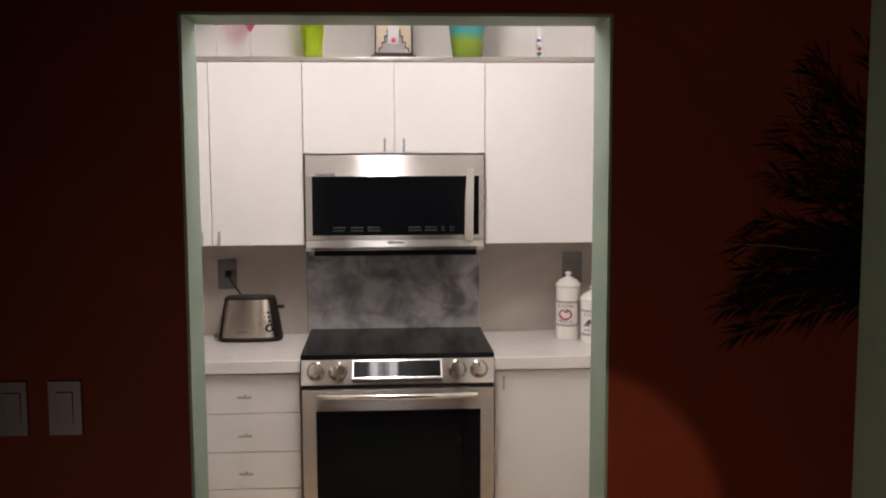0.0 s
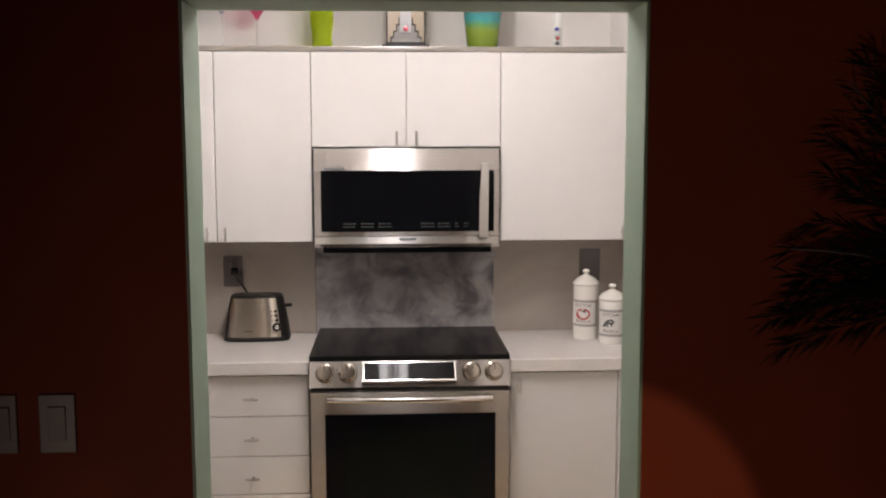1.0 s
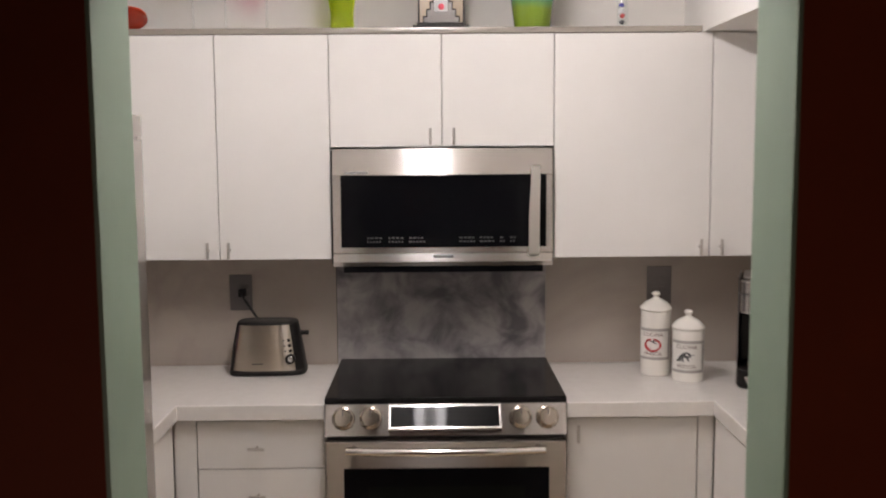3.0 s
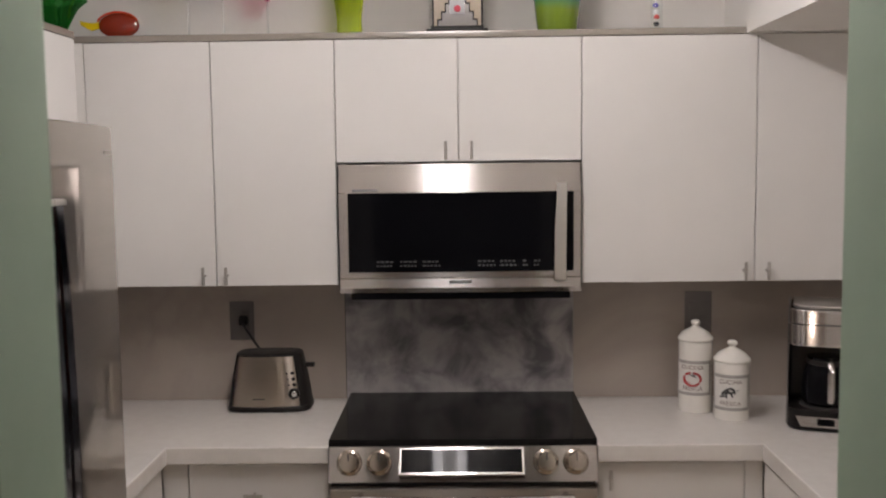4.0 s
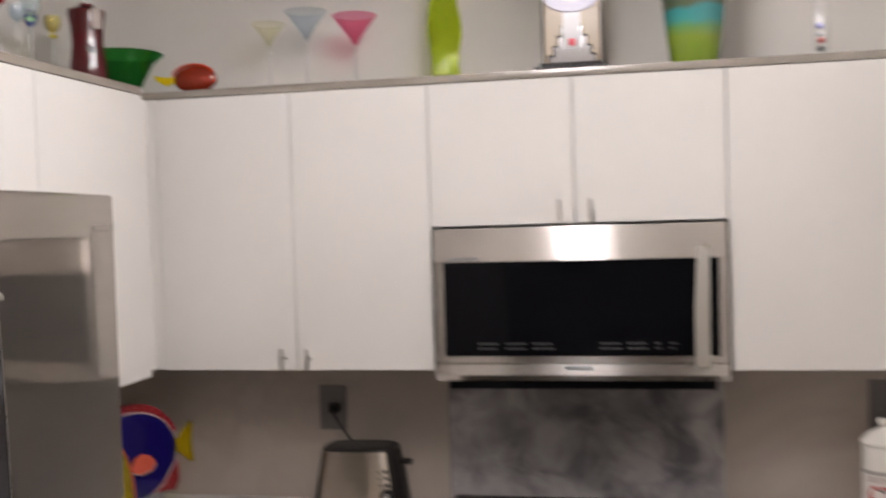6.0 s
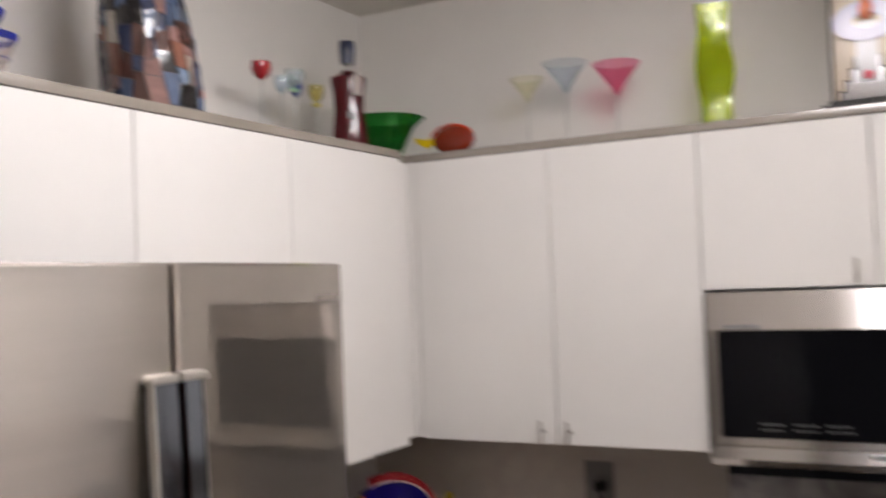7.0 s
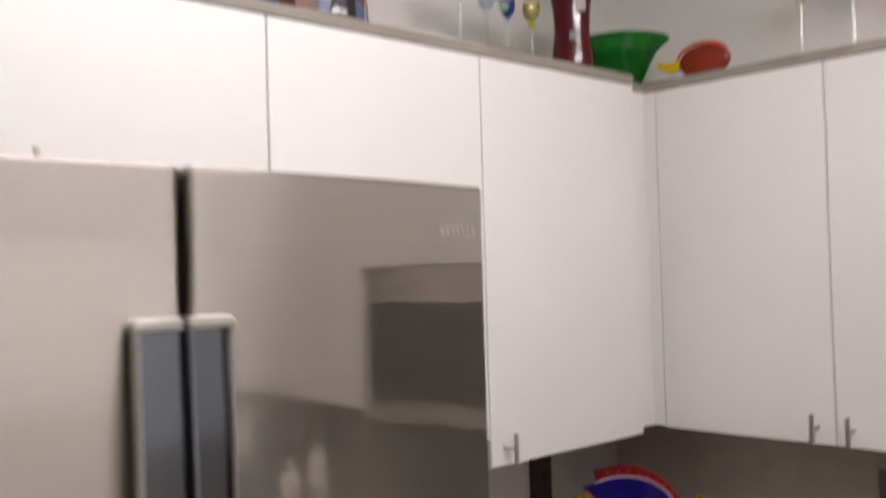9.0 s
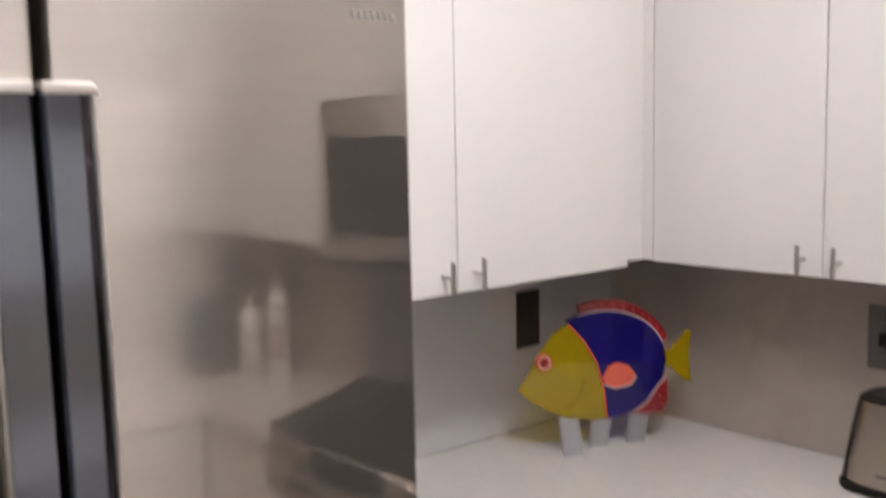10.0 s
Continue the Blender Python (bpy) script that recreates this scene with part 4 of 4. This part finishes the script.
    part("tail", prism([(0.342, 0.240), (0.362, 0.236), (0.402, 0.278), (0.412, 0.274), (0.405, 0.225), (0.412, 0.160), (0.398, 0.164), (0.362, 0.196), (0.344, 0.202)], 0.010, "y", -0.005, 0.002), yellow, f, "yellow glass tail")
    part("seam_line", tube([(oval(w)[0], -0.0065, oval(w)[1]) for w in range(20, 118, 7)], 0.0020, 6), lead, f, "pale fused seam")
    part("seam_line", tube([(x, -0.0105, z) for x, z in ((0.258, 0.102), (0.298, 0.127), (0.328, 0.165), (0.349, 0.182))], 0.0020, 6), lead, f, "pale fused seam")
    part("seam_line", tube([(x, -0.0135, z) for x, z in ((0.192, 0.176), (0.222, 0.165), (0.258, 0.171), (0.272, 0.188))], 0.0018, 6), lead, f, "pale fused seam")
    part("eye_ring", tube([(0.055 + 0.013 * math.cos(w), -0.0125, 0.236 + 0.013 * math.sin(w)) for w in [radians(30 * i) for i in range(13)]], 0.0018, 6), lead, eye, "pale ring round the pupil")
    for w in range(26, 104, 9):
        x, z = oval(w, 1.05, 1.10)
        part("fin_dot", ball(0.0020, (x, -0.0055, z), (1, 0.4, 1), 8), coral, f)
    for x, z in ((0.318, 0.112), (0.336, 0.118), (0.330, 0.138), (0.343, 0.148), (0.342, 0.165)):
        part("fin_dot", ball(0.0020, (x, -0.0105, z), (1, 0.4, 1), 8), coral, f)
    clear = thin_glass("frosted_feet", (0.93, 0.93, 0.97), (0.72, 0.72, 0.80), 0.28, 0.14)
    for x, w in ((0.115, 0.044), (0.195, 0.044), (0.285, 0.044)):
        part("foot", prism([(-0.030, 0.030), (-0.022, 0.030), (0.002, 0.100), (0.006, 0.112), (-0.006, 0.112), (-0.010, 0.095)] if x < 0.15 else
                           [(0.016, 0.030), (0.024, 0.030), (0.008, 0.108), (-0.006, 0.108)], w, "x", x - w / 2, 0.001), clear, f, "clear acrylic foot")
    grow = Matrix.Scale(1.04, 4) @ Matrix.Translation((0, 0, -0.030))
    for ob in f.children_recursive:
        ob.data.transform(grow)


glass_fish()

# ---- ornaments on the cabinet tops ----
T = TOP_Z


def shell(profile, wall):
    """A thin-walled turned vessel from its outer (r, z) profile, bottom to top."""
    inner = [(max(r - wall, 0.0), z if i else z + wall) for i, (r, z) in enumerate(profile)]
    return [(0.0, profile[0][1])] + profile + inner[::-1] + [(0.0, inner[0][1])]


def martini(x, y, r, rim, tip, colour, label):
    g = thing("martini_glass", (x, y, T), label, "glass", "martini glasses")
    rz, tz = rim - T, tip - T
    part("bowl", lathe(shell([(0.006, tz), (r * 0.25, tz + (rz - tz) * 0.25), (r * 0.6, tz + (rz - tz) * 0.6), (r, rz)], 0.0022), 32, False),
         thin_glass("tint_" + label.split()[0], tuple(c ** 0.2 for c in colour), colour, 0.085, 0.05), g, label.split()[0] + " glass bowl")
    part("stem", lathe([(0.0, 0.0), (0.034, 0.0), (0.034, 0.002), (0.012, 0.006), (0.005, 0.014), (0.004, 0.05), (0.004, tz - 0.004), (0.0, tz - 0.0005)], 24, False), CLEAR, g, "clear glass stem and foot")


CLEAR = thin_glass("clear_glass", (0.97, 0.98, 0.98), (0.85, 0.88, 0.88), 0.04, 0.08)
martini(-0.866, -0.215, 0.050, 2.300, 2.236, (0.88, 0.86, 0.62), "yellow tinted martini glass on the cabinet top")
martini(-0.750, -0.225, 0.062, 2.326, 2.244, (0.58, 0.68, 0.78), "blue tinted martini glass on the cabinet top")
martini(-0.608, -0.225, 0.064, 2.304, 2.222, (0.85, 0.13, 0.28), "pink tinted martini glass on the cabinet top")


def twisted_vase():
    v = thing("green_vase", (-0.340, -0.290, T), "lime green twisted square glass vase", "vase", "", 12)

    def warp(p):
        a = math.atan2(p.y, p.x)
        k = 1 / max(abs(math.cos(a)), abs(math.sin(a))) ** 0.92
        u = min(1.0, max(0.0, (p.z - 0.03) / 0.20))
        tw = radians(90) * u * u * (3 - 2 * u)
        return Vector((k * (p.x * math.cos(tw) - p.y * math.sin(tw)), k * (p.x * math.sin(tw) + p.y * math.cos(tw)), p.z))
    prof = [(0.0375 - 0.004 * math.sin(math.pi * i / 20) + 0.004 * (i / 20) ** 3, 0.285 * i / 20) for i in range(21)]
    part("body", lathe(shell(prof, 0.005), 48, False, warp=warp), thin_glass("lime_glass", (0.86, 0.92, 0.26), (0.46, 0.56, 0.02), 0.26, 0.025, 0.12), v)


twisted_vase()


def deco_panel():
    d = thing("deco_ornament", (-0.001, -0.268, T), "stepped black-framed stained glass ornament", "ornament")
    cream, lilac, milk = mat("cream_glass", (0.50, 0.40, 0.29), 0.25, coat=0.05, bump=0.2, bump_scale=120), mat("lilac_glass", (0.42, 0.40, 0.54), 0.22, coat=0.1), mat("milk_glass", (0.56, 0.55, 0.56), 0.2, coat=0.1)
    grey = mat("mirror_glass", (0.34, 0.33, 0.33), 0.12, 1.0)
    part("base", box(-0.098, 0.095, -0.040, 0.040, 0.0, 0.010, 0.002), BLACK_PLASTIC, d, "black base")
    part("plinth", box(-0.084, 0.082, -0.028, 0.028, 0.010, 0.020, 0.002), BLACK_PLASTIC, d)
    frame_ = part("frame", box(-0.080, 0.078, 0.004, 0.012, 0.020, 0.34), cream, d, "cream glass panel")
    for x in (-0.080, 0.074):
        part("frame_bar", box(x, x + 0.006, -0.004, 0.014, 0.020, 0.34, 0.001), BLACK_PLASTIC, frame_)
    part("frame_bar", box(-0.080, 0.080, -0.004, 0.014, 0.334, 0.342, 0.001), BLACK_PLASTIC, frame_)
    steps = [(-0.062, 0.020), (-0.062, 0.042), (-0.050, 0.042), (-0.050, 0.066), (-0.038, 0.066), (-0.038, 0.092), (-0.027, 0.092), (-0.027, 0.118)]
    tower = steps + [(-x, z) for x, z in steps[::-1]]
    part("tower", prism(tower, 0.004, "y", -0.001, 0.0005), grey, d, "grey mirrored stepped tower")
    for (a, b), (c, e) in zip(steps, steps[1:]):
        for s_ in (-1, 1):
            x0, x1 = sorted((a * -s_, c * -s_))
            z0, z1 = sorted((b, e))
            part("lead_line", box(x0 - 0.002, x1 + 0.002, -0.004, 0.001, z0 - 0.002, z1 + 0.002), BLACK_PLASTIC, d)
    part("column", box(-0.024, 0.022, -0.002, 0.003, 0.060, 0.20, 0.001), milk, d, "milky glass column")
    part("rose", ball(0.011, (0.0, -0.005, 0.075), (1, 0.4, 1), 14), mat("rose_glass", (0.75, 0.12, 0.16), 0.1), d, "rose glass drop")
    ring = bmesh.new()
    n = 36
    loops = [[ring.verts.new((r * math.cos(6.28318 * i / n), y, 0.200 + 0.62 * r * math.sin(6.28318 * i / n))) for i in range(n)] for r, y in ((0.030, -0.006), (0.074, -0.006), (0.074, 0.002), (0.030, 0.002))]
    for k in range(4):
        for i in range(n):
            ring.faces.new((loops[k][i], loops[k][(i + 1) % n], loops[(k + 1) % 4][(i + 1) % n], loops[(k + 1) % 4][i]))
    bmesh.ops.recalc_face_normals(ring, faces=ring.faces)
    part("ring", ring, lilac, d, "lilac glass ring")
    part("flame", ball(0.02, (0.0, -0.004, 0.228), (0.8, 0.3, 1.3), 14), mat("coral_glass", (0.72, 0.22, 0.12), 0.1), d, "coral glass drop")


deco_panel()

banded = thing("banded_vase", (0.313, -0.262, T), "flared glass vase banded teal, grey and lime", "vase")
part("body", lathe(shell([(0.060, 0.0), (0.064, 0.01), (0.070, 0.06), (0.077, 0.12), (0.083, 0.18), (0.088, 0.26)], 0.005), 44, False),
     bands("vase_bands", [(0.0, (0.13, 0.20, 0.015)), (0.24, (0.16, 0.24, 0.02)), (0.33, (0.10, 0.24, 0.07)), (0.40, (0.035, 0.24, 0.22)), (0.50, (0.03, 0.22, 0.23)), (0.55, (0.07, 0.10, 0.05)),
                          (0.62, (0.07, 0.10, 0.06)), (0.67, (0.02, 0.20, 0.30)), (0.84, (0.02, 0.18, 0.30))], T, T + 0.26, 0.12, 0.035), banded)

gal = thing("glass_thermometer", (0.624, -0.262, T), "clear glass column thermometer with coloured floating balls", "thermometer")
part("column", lathe([(0.0, 0.0), (0.017, 0.001), (0.019, 0.006), (0.019, 0.20), (0.013, 0.22), (0.005, 0.232), (0.0, 0.236)], 24, False), CLEAR, gal, "clear glass column")
for z, c in ((0.020, (0.02, 0.02, 0.03)), (0.042, (0.55, 0.03, 0.03)), (0.058, (0.75, 0.75, 0.78)), (0.078, (0.04, 0.03, 0.40))):
    part("float_ball", ball(0.0095, (0.003 * math.sin(z * 300), 0, z), (1, 1, 0.85), 14), mat("float", c, 0.1), gal)

rf = thing("red_glass_dish", (-1.075, -0.262, T), "red-orange oval glass fish dish with yellow tail", "ornament")
part("body", ball(0.066, (0.0, 0, 0.040), (1.0, 0.30, 0.60), 28), mat("red_orange_glass", (0.28, 0.022, 0.006), 0.06, transmission=0.25, coat=0.5), rf)
part("rim", tube([(0.066 * math.cos(radians(a)), -0.012, 0.040 + 0.040 * math.sin(radians(a))) for a in range(20, 165, 8)], 0.0035, 8), mat("bright_red_glass", (0.60, 0.06, 0.02), 0.06, coat=0.5), rf)
part("tail", prism([(-0.062, 0.030), (-0.085, 0.022), (-0.118, 0.040), (-0.122, 0.056), (-0.100, 0.050), (-0.080, 0.048), (-0.062, 0.050)], 0.012, "y", -0.012, 0.003), mat("yellow_glass", (0.75, 0.55, 0.01), 0.08, coat=0.5), rf, "yellow glass tail")

gb = thing("green_bowl", (-1.285, -0.290, T), "flared emerald green glass bowl in the corner", "bowl")
part("body", lathe(shell([(0.040, 0.0), (0.046, 0.012), (0.064, 0.05), (0.086, 0.092), (0.112, 0.116), (0.116, 0.118)], 0.004), 48, False), thin_glass("emerald_glass", (0.20, 0.66, 0.24), (0.005, 0.15, 0.016), 0.36, 0.06), gb)


def bottle():
    b = thing("red_bottle", (-1.275, -0.485, T), "dark red waisted bottle with a navy cap", "bottle", "", 35)
    prof = [(0.0, 0.0), (0.047, 0.0), (0.050, 0.006), (0.046, 0.06), (0.040, 0.11), (0.042, 0.16), (0.048, 0.195), (0.046, 0.205), (0.022, 0.214), (0.015, 0.222), (0.0, 0.222)]

    def warp(p):
        return Vector((p.x, p.y * 0.62, p.z))
    part("body", lathe(prof, 40, False, warp=warp), mat("dark_red_glass", (0.070, 0.006, 0.009), 0.16), b)
    part("neck", lathe([(0.014, 0.222), (0.013, 0.245), (0.0, 0.245)], 24, False), CLEAR, b, "clear glass neck")
    part("cap", lathe([(0.0, 0.240), (0.018, 0.240), (0.020, 0.262), (0.022, 0.290), (0.020, 0.302), (0.0, 0.304)], 28, False), mat("navy_cap", (0.012, 0.02, 0.055), 0.2), b, "navy blue cap")
    part("tag", box(0.012, 0.034, -0.034, -0.030, 0.150, 0.206, 0.001), mat("paper_tag", (0.50, 0.44, 0.40), 0.5), b, "silver tag on the shoulder")
    part("emblem", box(-0.004, 0.012, -0.0285, -0.0265, 0.088, 0.106, 0.001), MID_GREY, b, "pale printed emblem")


bottle()


def goblet(x, y, bowl, r, h, label, foot_colour=None):
    g = thing("goblet", (x, y, T), label, "glass", "small stemmed glasses")
    part("bowl", lathe(shell([(0.004, h - 0.045), (r * 0.75, h - 0.034), (r, h - 0.018), (r * 0.92, h)], 0.002), 28, False), bowl, g)
    part("stem", lathe([(0.0, 0.0), (0.026, 0.0), (0.026, 0.002), (0.008, 0.006), (0.004, 0.014), (0.0035, h - 0.058), (0.006, h - 0.047), (0.0, h - 0.0455)], 24, False), CLEAR, g, "clear glass stem")
    if foot_colour:
        part("collar", ball(0.012, (0, 0, h - 0.052), (1, 1, 0.5), 14), foot_colour, g)


goblet(-1.335, -0.780, mat("ruby_glass", (0.30, 0.004, 0.008), 0.05, coat=0.5), 0.025, 0.202, "ruby red stemmed glass on clear stem")
goblet(-1.335, -0.700, thin_glass("sky_glass", (0.90, 0.95, 0.98), (0.70, 0.80, 0.88), 0.12, 0.10), 0.020, 0.180, "pale blue stemmed glass")
goblet(-1.335, -0.645, thin_glass("opal_glass", (0.92, 0.96, 0.97), (0.78, 0.88, 0.90), 0.18, 0.12), 0.026, 0.205, "opal stemmed glass with a green collar", mat("green_collar", (0.35, 0.60, 0.35), 0.1))
goblet(-1.365, -0.600, mat("cobalt_glass", (0.05, 0.08, 0.30), 0.05, transmission=0.4), 0.018, 0.188, "small cobalt stemmed glass")
goblet(-1.325, -0.565, thin_glass("amber_glass", (0.92, 0.88, 0.62), (0.62, 0.54, 0.18), 0.18, 0.10), 0.021, 0.176, "amber yellow stemmed glass", mat("amber_collar", (0.5, 0.42, 0.06), 0.1))


def blue_rim_bowl(x, y, r, h, label):
    b = thing("glass_bowl", (x, y, T), label, "bowl", "blue-rimmed glass bowls")

    def at_height(u):
        return r * (0.31 + 0.69 * u)
    levels = (0.0, 0.05, 0.25, 0.5, 0.7, 0.90)
    part("body", lathe(shell([(at_height(u), h * u) for u in levels], 0.0022), 40, False), SWIRL, b, "clear glass with amber swirls")
    band = [(at_height(u), h * u) for u in (0.902, 0.95, 1.0)]
    part("rim", lathe(band + [(at_height(1.0) - 0.002, h + 0.002)] + [(q - 0.004, z) for q, z in band[::-1]] + band[:1], 40, False), COBALT, b, "cobalt blue rim")
    for u0, u1, wide in ((0.60, 0.66, 0.0014), (0.30, 0.44, 0.0010)):
        thread = []
        for i in range(49):
            u = u0 + (u1 - u0) * i / 48
            w = 2 * math.pi * i / 48 + 9 * y
            thread.append(((at_height(u) + 0.0004) * math.cos(w), (at_height(u) + 0.0004) * math.sin(w), h * u))
        part("thread", tube(thread, wide, 6), COBALT if u0 > 0.5 else AMBER, b, "trailed glass thread")
    for k in range(5):
        w, u = 1.3 * k + 7 * y, 0.22 + 0.13 * k % 0.5
        fleck = ball(0.010, (0, 0, 0), (1, 0.12, 0.7), 12)
        fleck.transform(Matrix.Translation(((at_height(u) - 0.001) * math.cos(w), (at_height(u) - 0.001) * math.sin(w), h * u)) @ Matrix.Rotation(w + math.pi / 2, 4, "Z"))
        part("fleck", fleck, AMBER, b, "amber glass fleck")


SWIRL = thin_glass("swirled_glass", (0.95, 0.93, 0.92), (0.66, 0.56, 0.50), 0.09, 0.07)
AMBER = thin_glass("amber_swirl", (0.88, 0.74, 0.62), (0.45, 0.27, 0.20), 0.25, 0.06)
COBALT = thin_glass("cobalt_rim", (0.25, 0.35, 0.92), (0.008, 0.022, 0.42), 0.50, 0.08)
blue_rim_bowl(-1.275, -1.632, 0.065, 0.124, "clear glass bowl with a cobalt blue rim")
blue_rim_bowl(-1.345, -1.540, 0.056, 0.110, "smaller clear bowl with a cobalt blue rim")
blue_rim_bowl(-1.275, -1.808, 0.070, 0.142, "tall clear bowl with a cobalt blue rim")
blue_rim_bowl(-1.355, -1.742, 0.058, 0.106, "small clear bowl behind, with a cobalt blue rim")


def lean(z):
    """How far the lopsided vase leans along -y at height z."""
    return -0.075 * (z / 0.46) ** 1.3


def mosaic_vase():
    v = thing("mosaic_vase", (-1.255, -1.222, T), "large tapered vase covered with glossy mosaic tiles", "vase")

    def radius(z):
        u = z / 0.46
        return 0.096 + 0.006 * math.sin(math.pi * min(1, u * 1.15)) - 0.068 * u ** 1.5
    prof = [(radius(0.46 * i / 16), 0.46 * i / 16) for i in range(17)]
    part("core", lathe([(0.0, 0.0)] + [(r - 0.002, z) for r, z in prof] + [(0.0, 0.46)], 32, False, warp=lambda p: Vector((p.x, p.y + lean(p.z), p.z))), mat("grout", (0.10, 0.09, 0.09), 0.7), v, "dark grout body")
    rnd = random.Random(11)
    palette = [mat("tile_" + n, tuple(k * 0.55 for k in c), 0.07, coat=0.6, colour2=tuple(k * 0.8 for k in c), scale=50, bump=0.6, bump_scale=45) for n, c in
               (("navy", (0.020, 0.030, 0.085)), ("slate", (0.085, 0.125, 0.22)), ("sky", (0.17, 0.24, 0.36)), ("terracotta", (0.28, 0.12, 0.08)), ("rose", (0.33, 0.19, 0.17)),
                ("black", (0.012, 0.010, 0.012)), ("brown", (0.085, 0.03, 0.022)), ("cream", (0.50, 0.45, 0.38)), ("orange", (0.40, 0.07, 0.02)))]
    weights = [5, 4.5, 1.6, 3.0, 3.0, 6.0, 3.0, 1.2, 0.5]

    def cut(k, z):
        """The wandering upright joint number k, at height z."""
        return 2 * math.pi * k / 22 + 0.065 * math.sin(5.1 * k + 31 * z) + 0.04 * math.sin(2.3 * k + 67 * z)
    for col in range(22):
        z, tilt = 0.003, rnd.uniform(-0.008, 0.008)
        while z < 0.450:
            dz = rnd.uniform(0.018, 0.066)
            if z + dz > 0.435:
                dz = 0.458 - z
            tilt1 = rnd.uniform(-0.010, 0.010) if z + dz < 0.45 else 0.0
            tilt0 = tilt if z > 0.01 else 0.0
            nxt = (col + 1) % 22
            share = rnd.uniform(0.35, 0.65) if rnd.random() < 0.35 and dz > 0.04 else 1.0
            for s0, s1 in ((0.0, share), (share, 1.0)) if share < 1 else ((0.0, 1.0),):
                bm = bmesh.new()
                rows = []
                tip = [rnd.uniform(0.0006, 0.0060) for _ in range(4)]
                for k, sh in ((0, s0), (1, s1)):
                    row = []
                    for rr, zz, tt in ((-0.005, z + 0.001, tilt0), (tip[2 * k], z + 0.001, tilt0), (tip[2 * k + 1], z + dz - 0.001, tilt1), (-0.005, z + dz - 0.001, tilt1)):
                        lo, hi = cut(col, zz), cut(nxt, zz) + (2 * math.pi if nxt == 0 else 0.0)
                        aa = lo + (hi - lo) * sh + (0.009 if k == 0 else -0.009)
                        zz = zz + tt * (sh - 0.5)
                        row.append(bm.verts.new(((radius(zz) + rr) * math.cos(aa), (radius(zz) + rr) * math.sin(aa) + lean(zz), zz)))
                    rows.append(row)
                for k in range(4):
                    bm.faces.new((rows[0][k], rows[0][(k + 1) % 4], rows[1][(k + 1) % 4], rows[1][k]))
                bm.faces.new(rows[0])
                bm.faces.new(rows[-1])
                bmesh.ops.recalc_face_normals(bm, faces=bm.faces)
                part("tile", bm, rnd.choices(palette, weights)[0], v)
            z += dz
            tilt = tilt1
    part("lip", lathe([(0.030, 0.456), (0.040, 0.458), (0.040, 0.468), (0.030, 0.470), (0.024, 0.462)], 28, False, at=(0, lean(0.46), 0)), palette[0], v)


mosaic_vase()


# ---- dry plant in the dark room ----
def dry_plant():
    p = thing("dry_plant", (1.113, -2.562, 0.0), "dark dried palm fronds in a tall dark floor vase", "plant")
    part("vase", lathe(shell([(0.085, 0.0), (0.095, 0.02), (0.075, 0.35), (0.055, 0.8), (0.045, 1.15), (0.05, 1.30)], 0.006), 28, False), VASE_DARK, p, "tall dark floor vase")
    rnd = random.Random(8)
    for k in range(19):
        ang = radians(182 - k * 6.0 + rnd.uniform(-3, 3))
        length = rnd.uniform(0.40, 0.45) + 0.15 * max(0.0, math.sin(ang)) ** 2
        pts = []
        for i in range(9):
            u = i / 8
            droop = -0.05 * u * u * (1.6 if ang > radians(150) else 0.4)
            pts.append(Vector((length * u * math.cos(ang) - 0.01, 0.05 * math.sin(k * 2.1) * u, 1.24 + 0.19 * min(1, u * 5) + length * u * math.sin(ang) + droop)))
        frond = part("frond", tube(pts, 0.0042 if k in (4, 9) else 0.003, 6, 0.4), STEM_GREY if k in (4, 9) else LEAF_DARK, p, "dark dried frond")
        bm = bmesh.new()
        for i in range(130 if k > 3 else 140):
            u = rnd.uniform(0.15, 1.0) ** (1.5 if k > 3 else 1.0)
            j = min(7, int(u * 8))
            base = pts[j].lerp(pts[j + 1], u * 8 - j)
            side = rnd.choice((-1, 1))
            d = (pts[j + 1] - pts[j]).normalized()
            out = Vector((-d.z, 0, d.x)) * side
            way = (d * rnd.uniform(0.7, 1.0) + out * rnd.uniform(0.15, 0.6) + Vector((0, rnd.uniform(-0.3, 0.3), 0))).normalized()
            ln = rnd.uniform(0.05, 0.11) * (1.15 - 0.5 * u)
            w = way.cross(Vector((0, 1, 0.2))).normalized() * rnd.uniform(0.0012, 0.0030)
            mid_ = base + way * ln * 0.55 + Vector((0, 0, -0.004))
            tip = base + way * ln + Vector((0, 0, -0.012))
            a, b, c, e = bm.verts.new(base), bm.verts.new(mid_ + w), bm.verts.new(tip), bm.verts.new(mid_ - w)
            bm.faces.new((a, b, c, e))
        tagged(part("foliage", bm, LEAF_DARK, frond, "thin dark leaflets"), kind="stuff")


dry_plant()
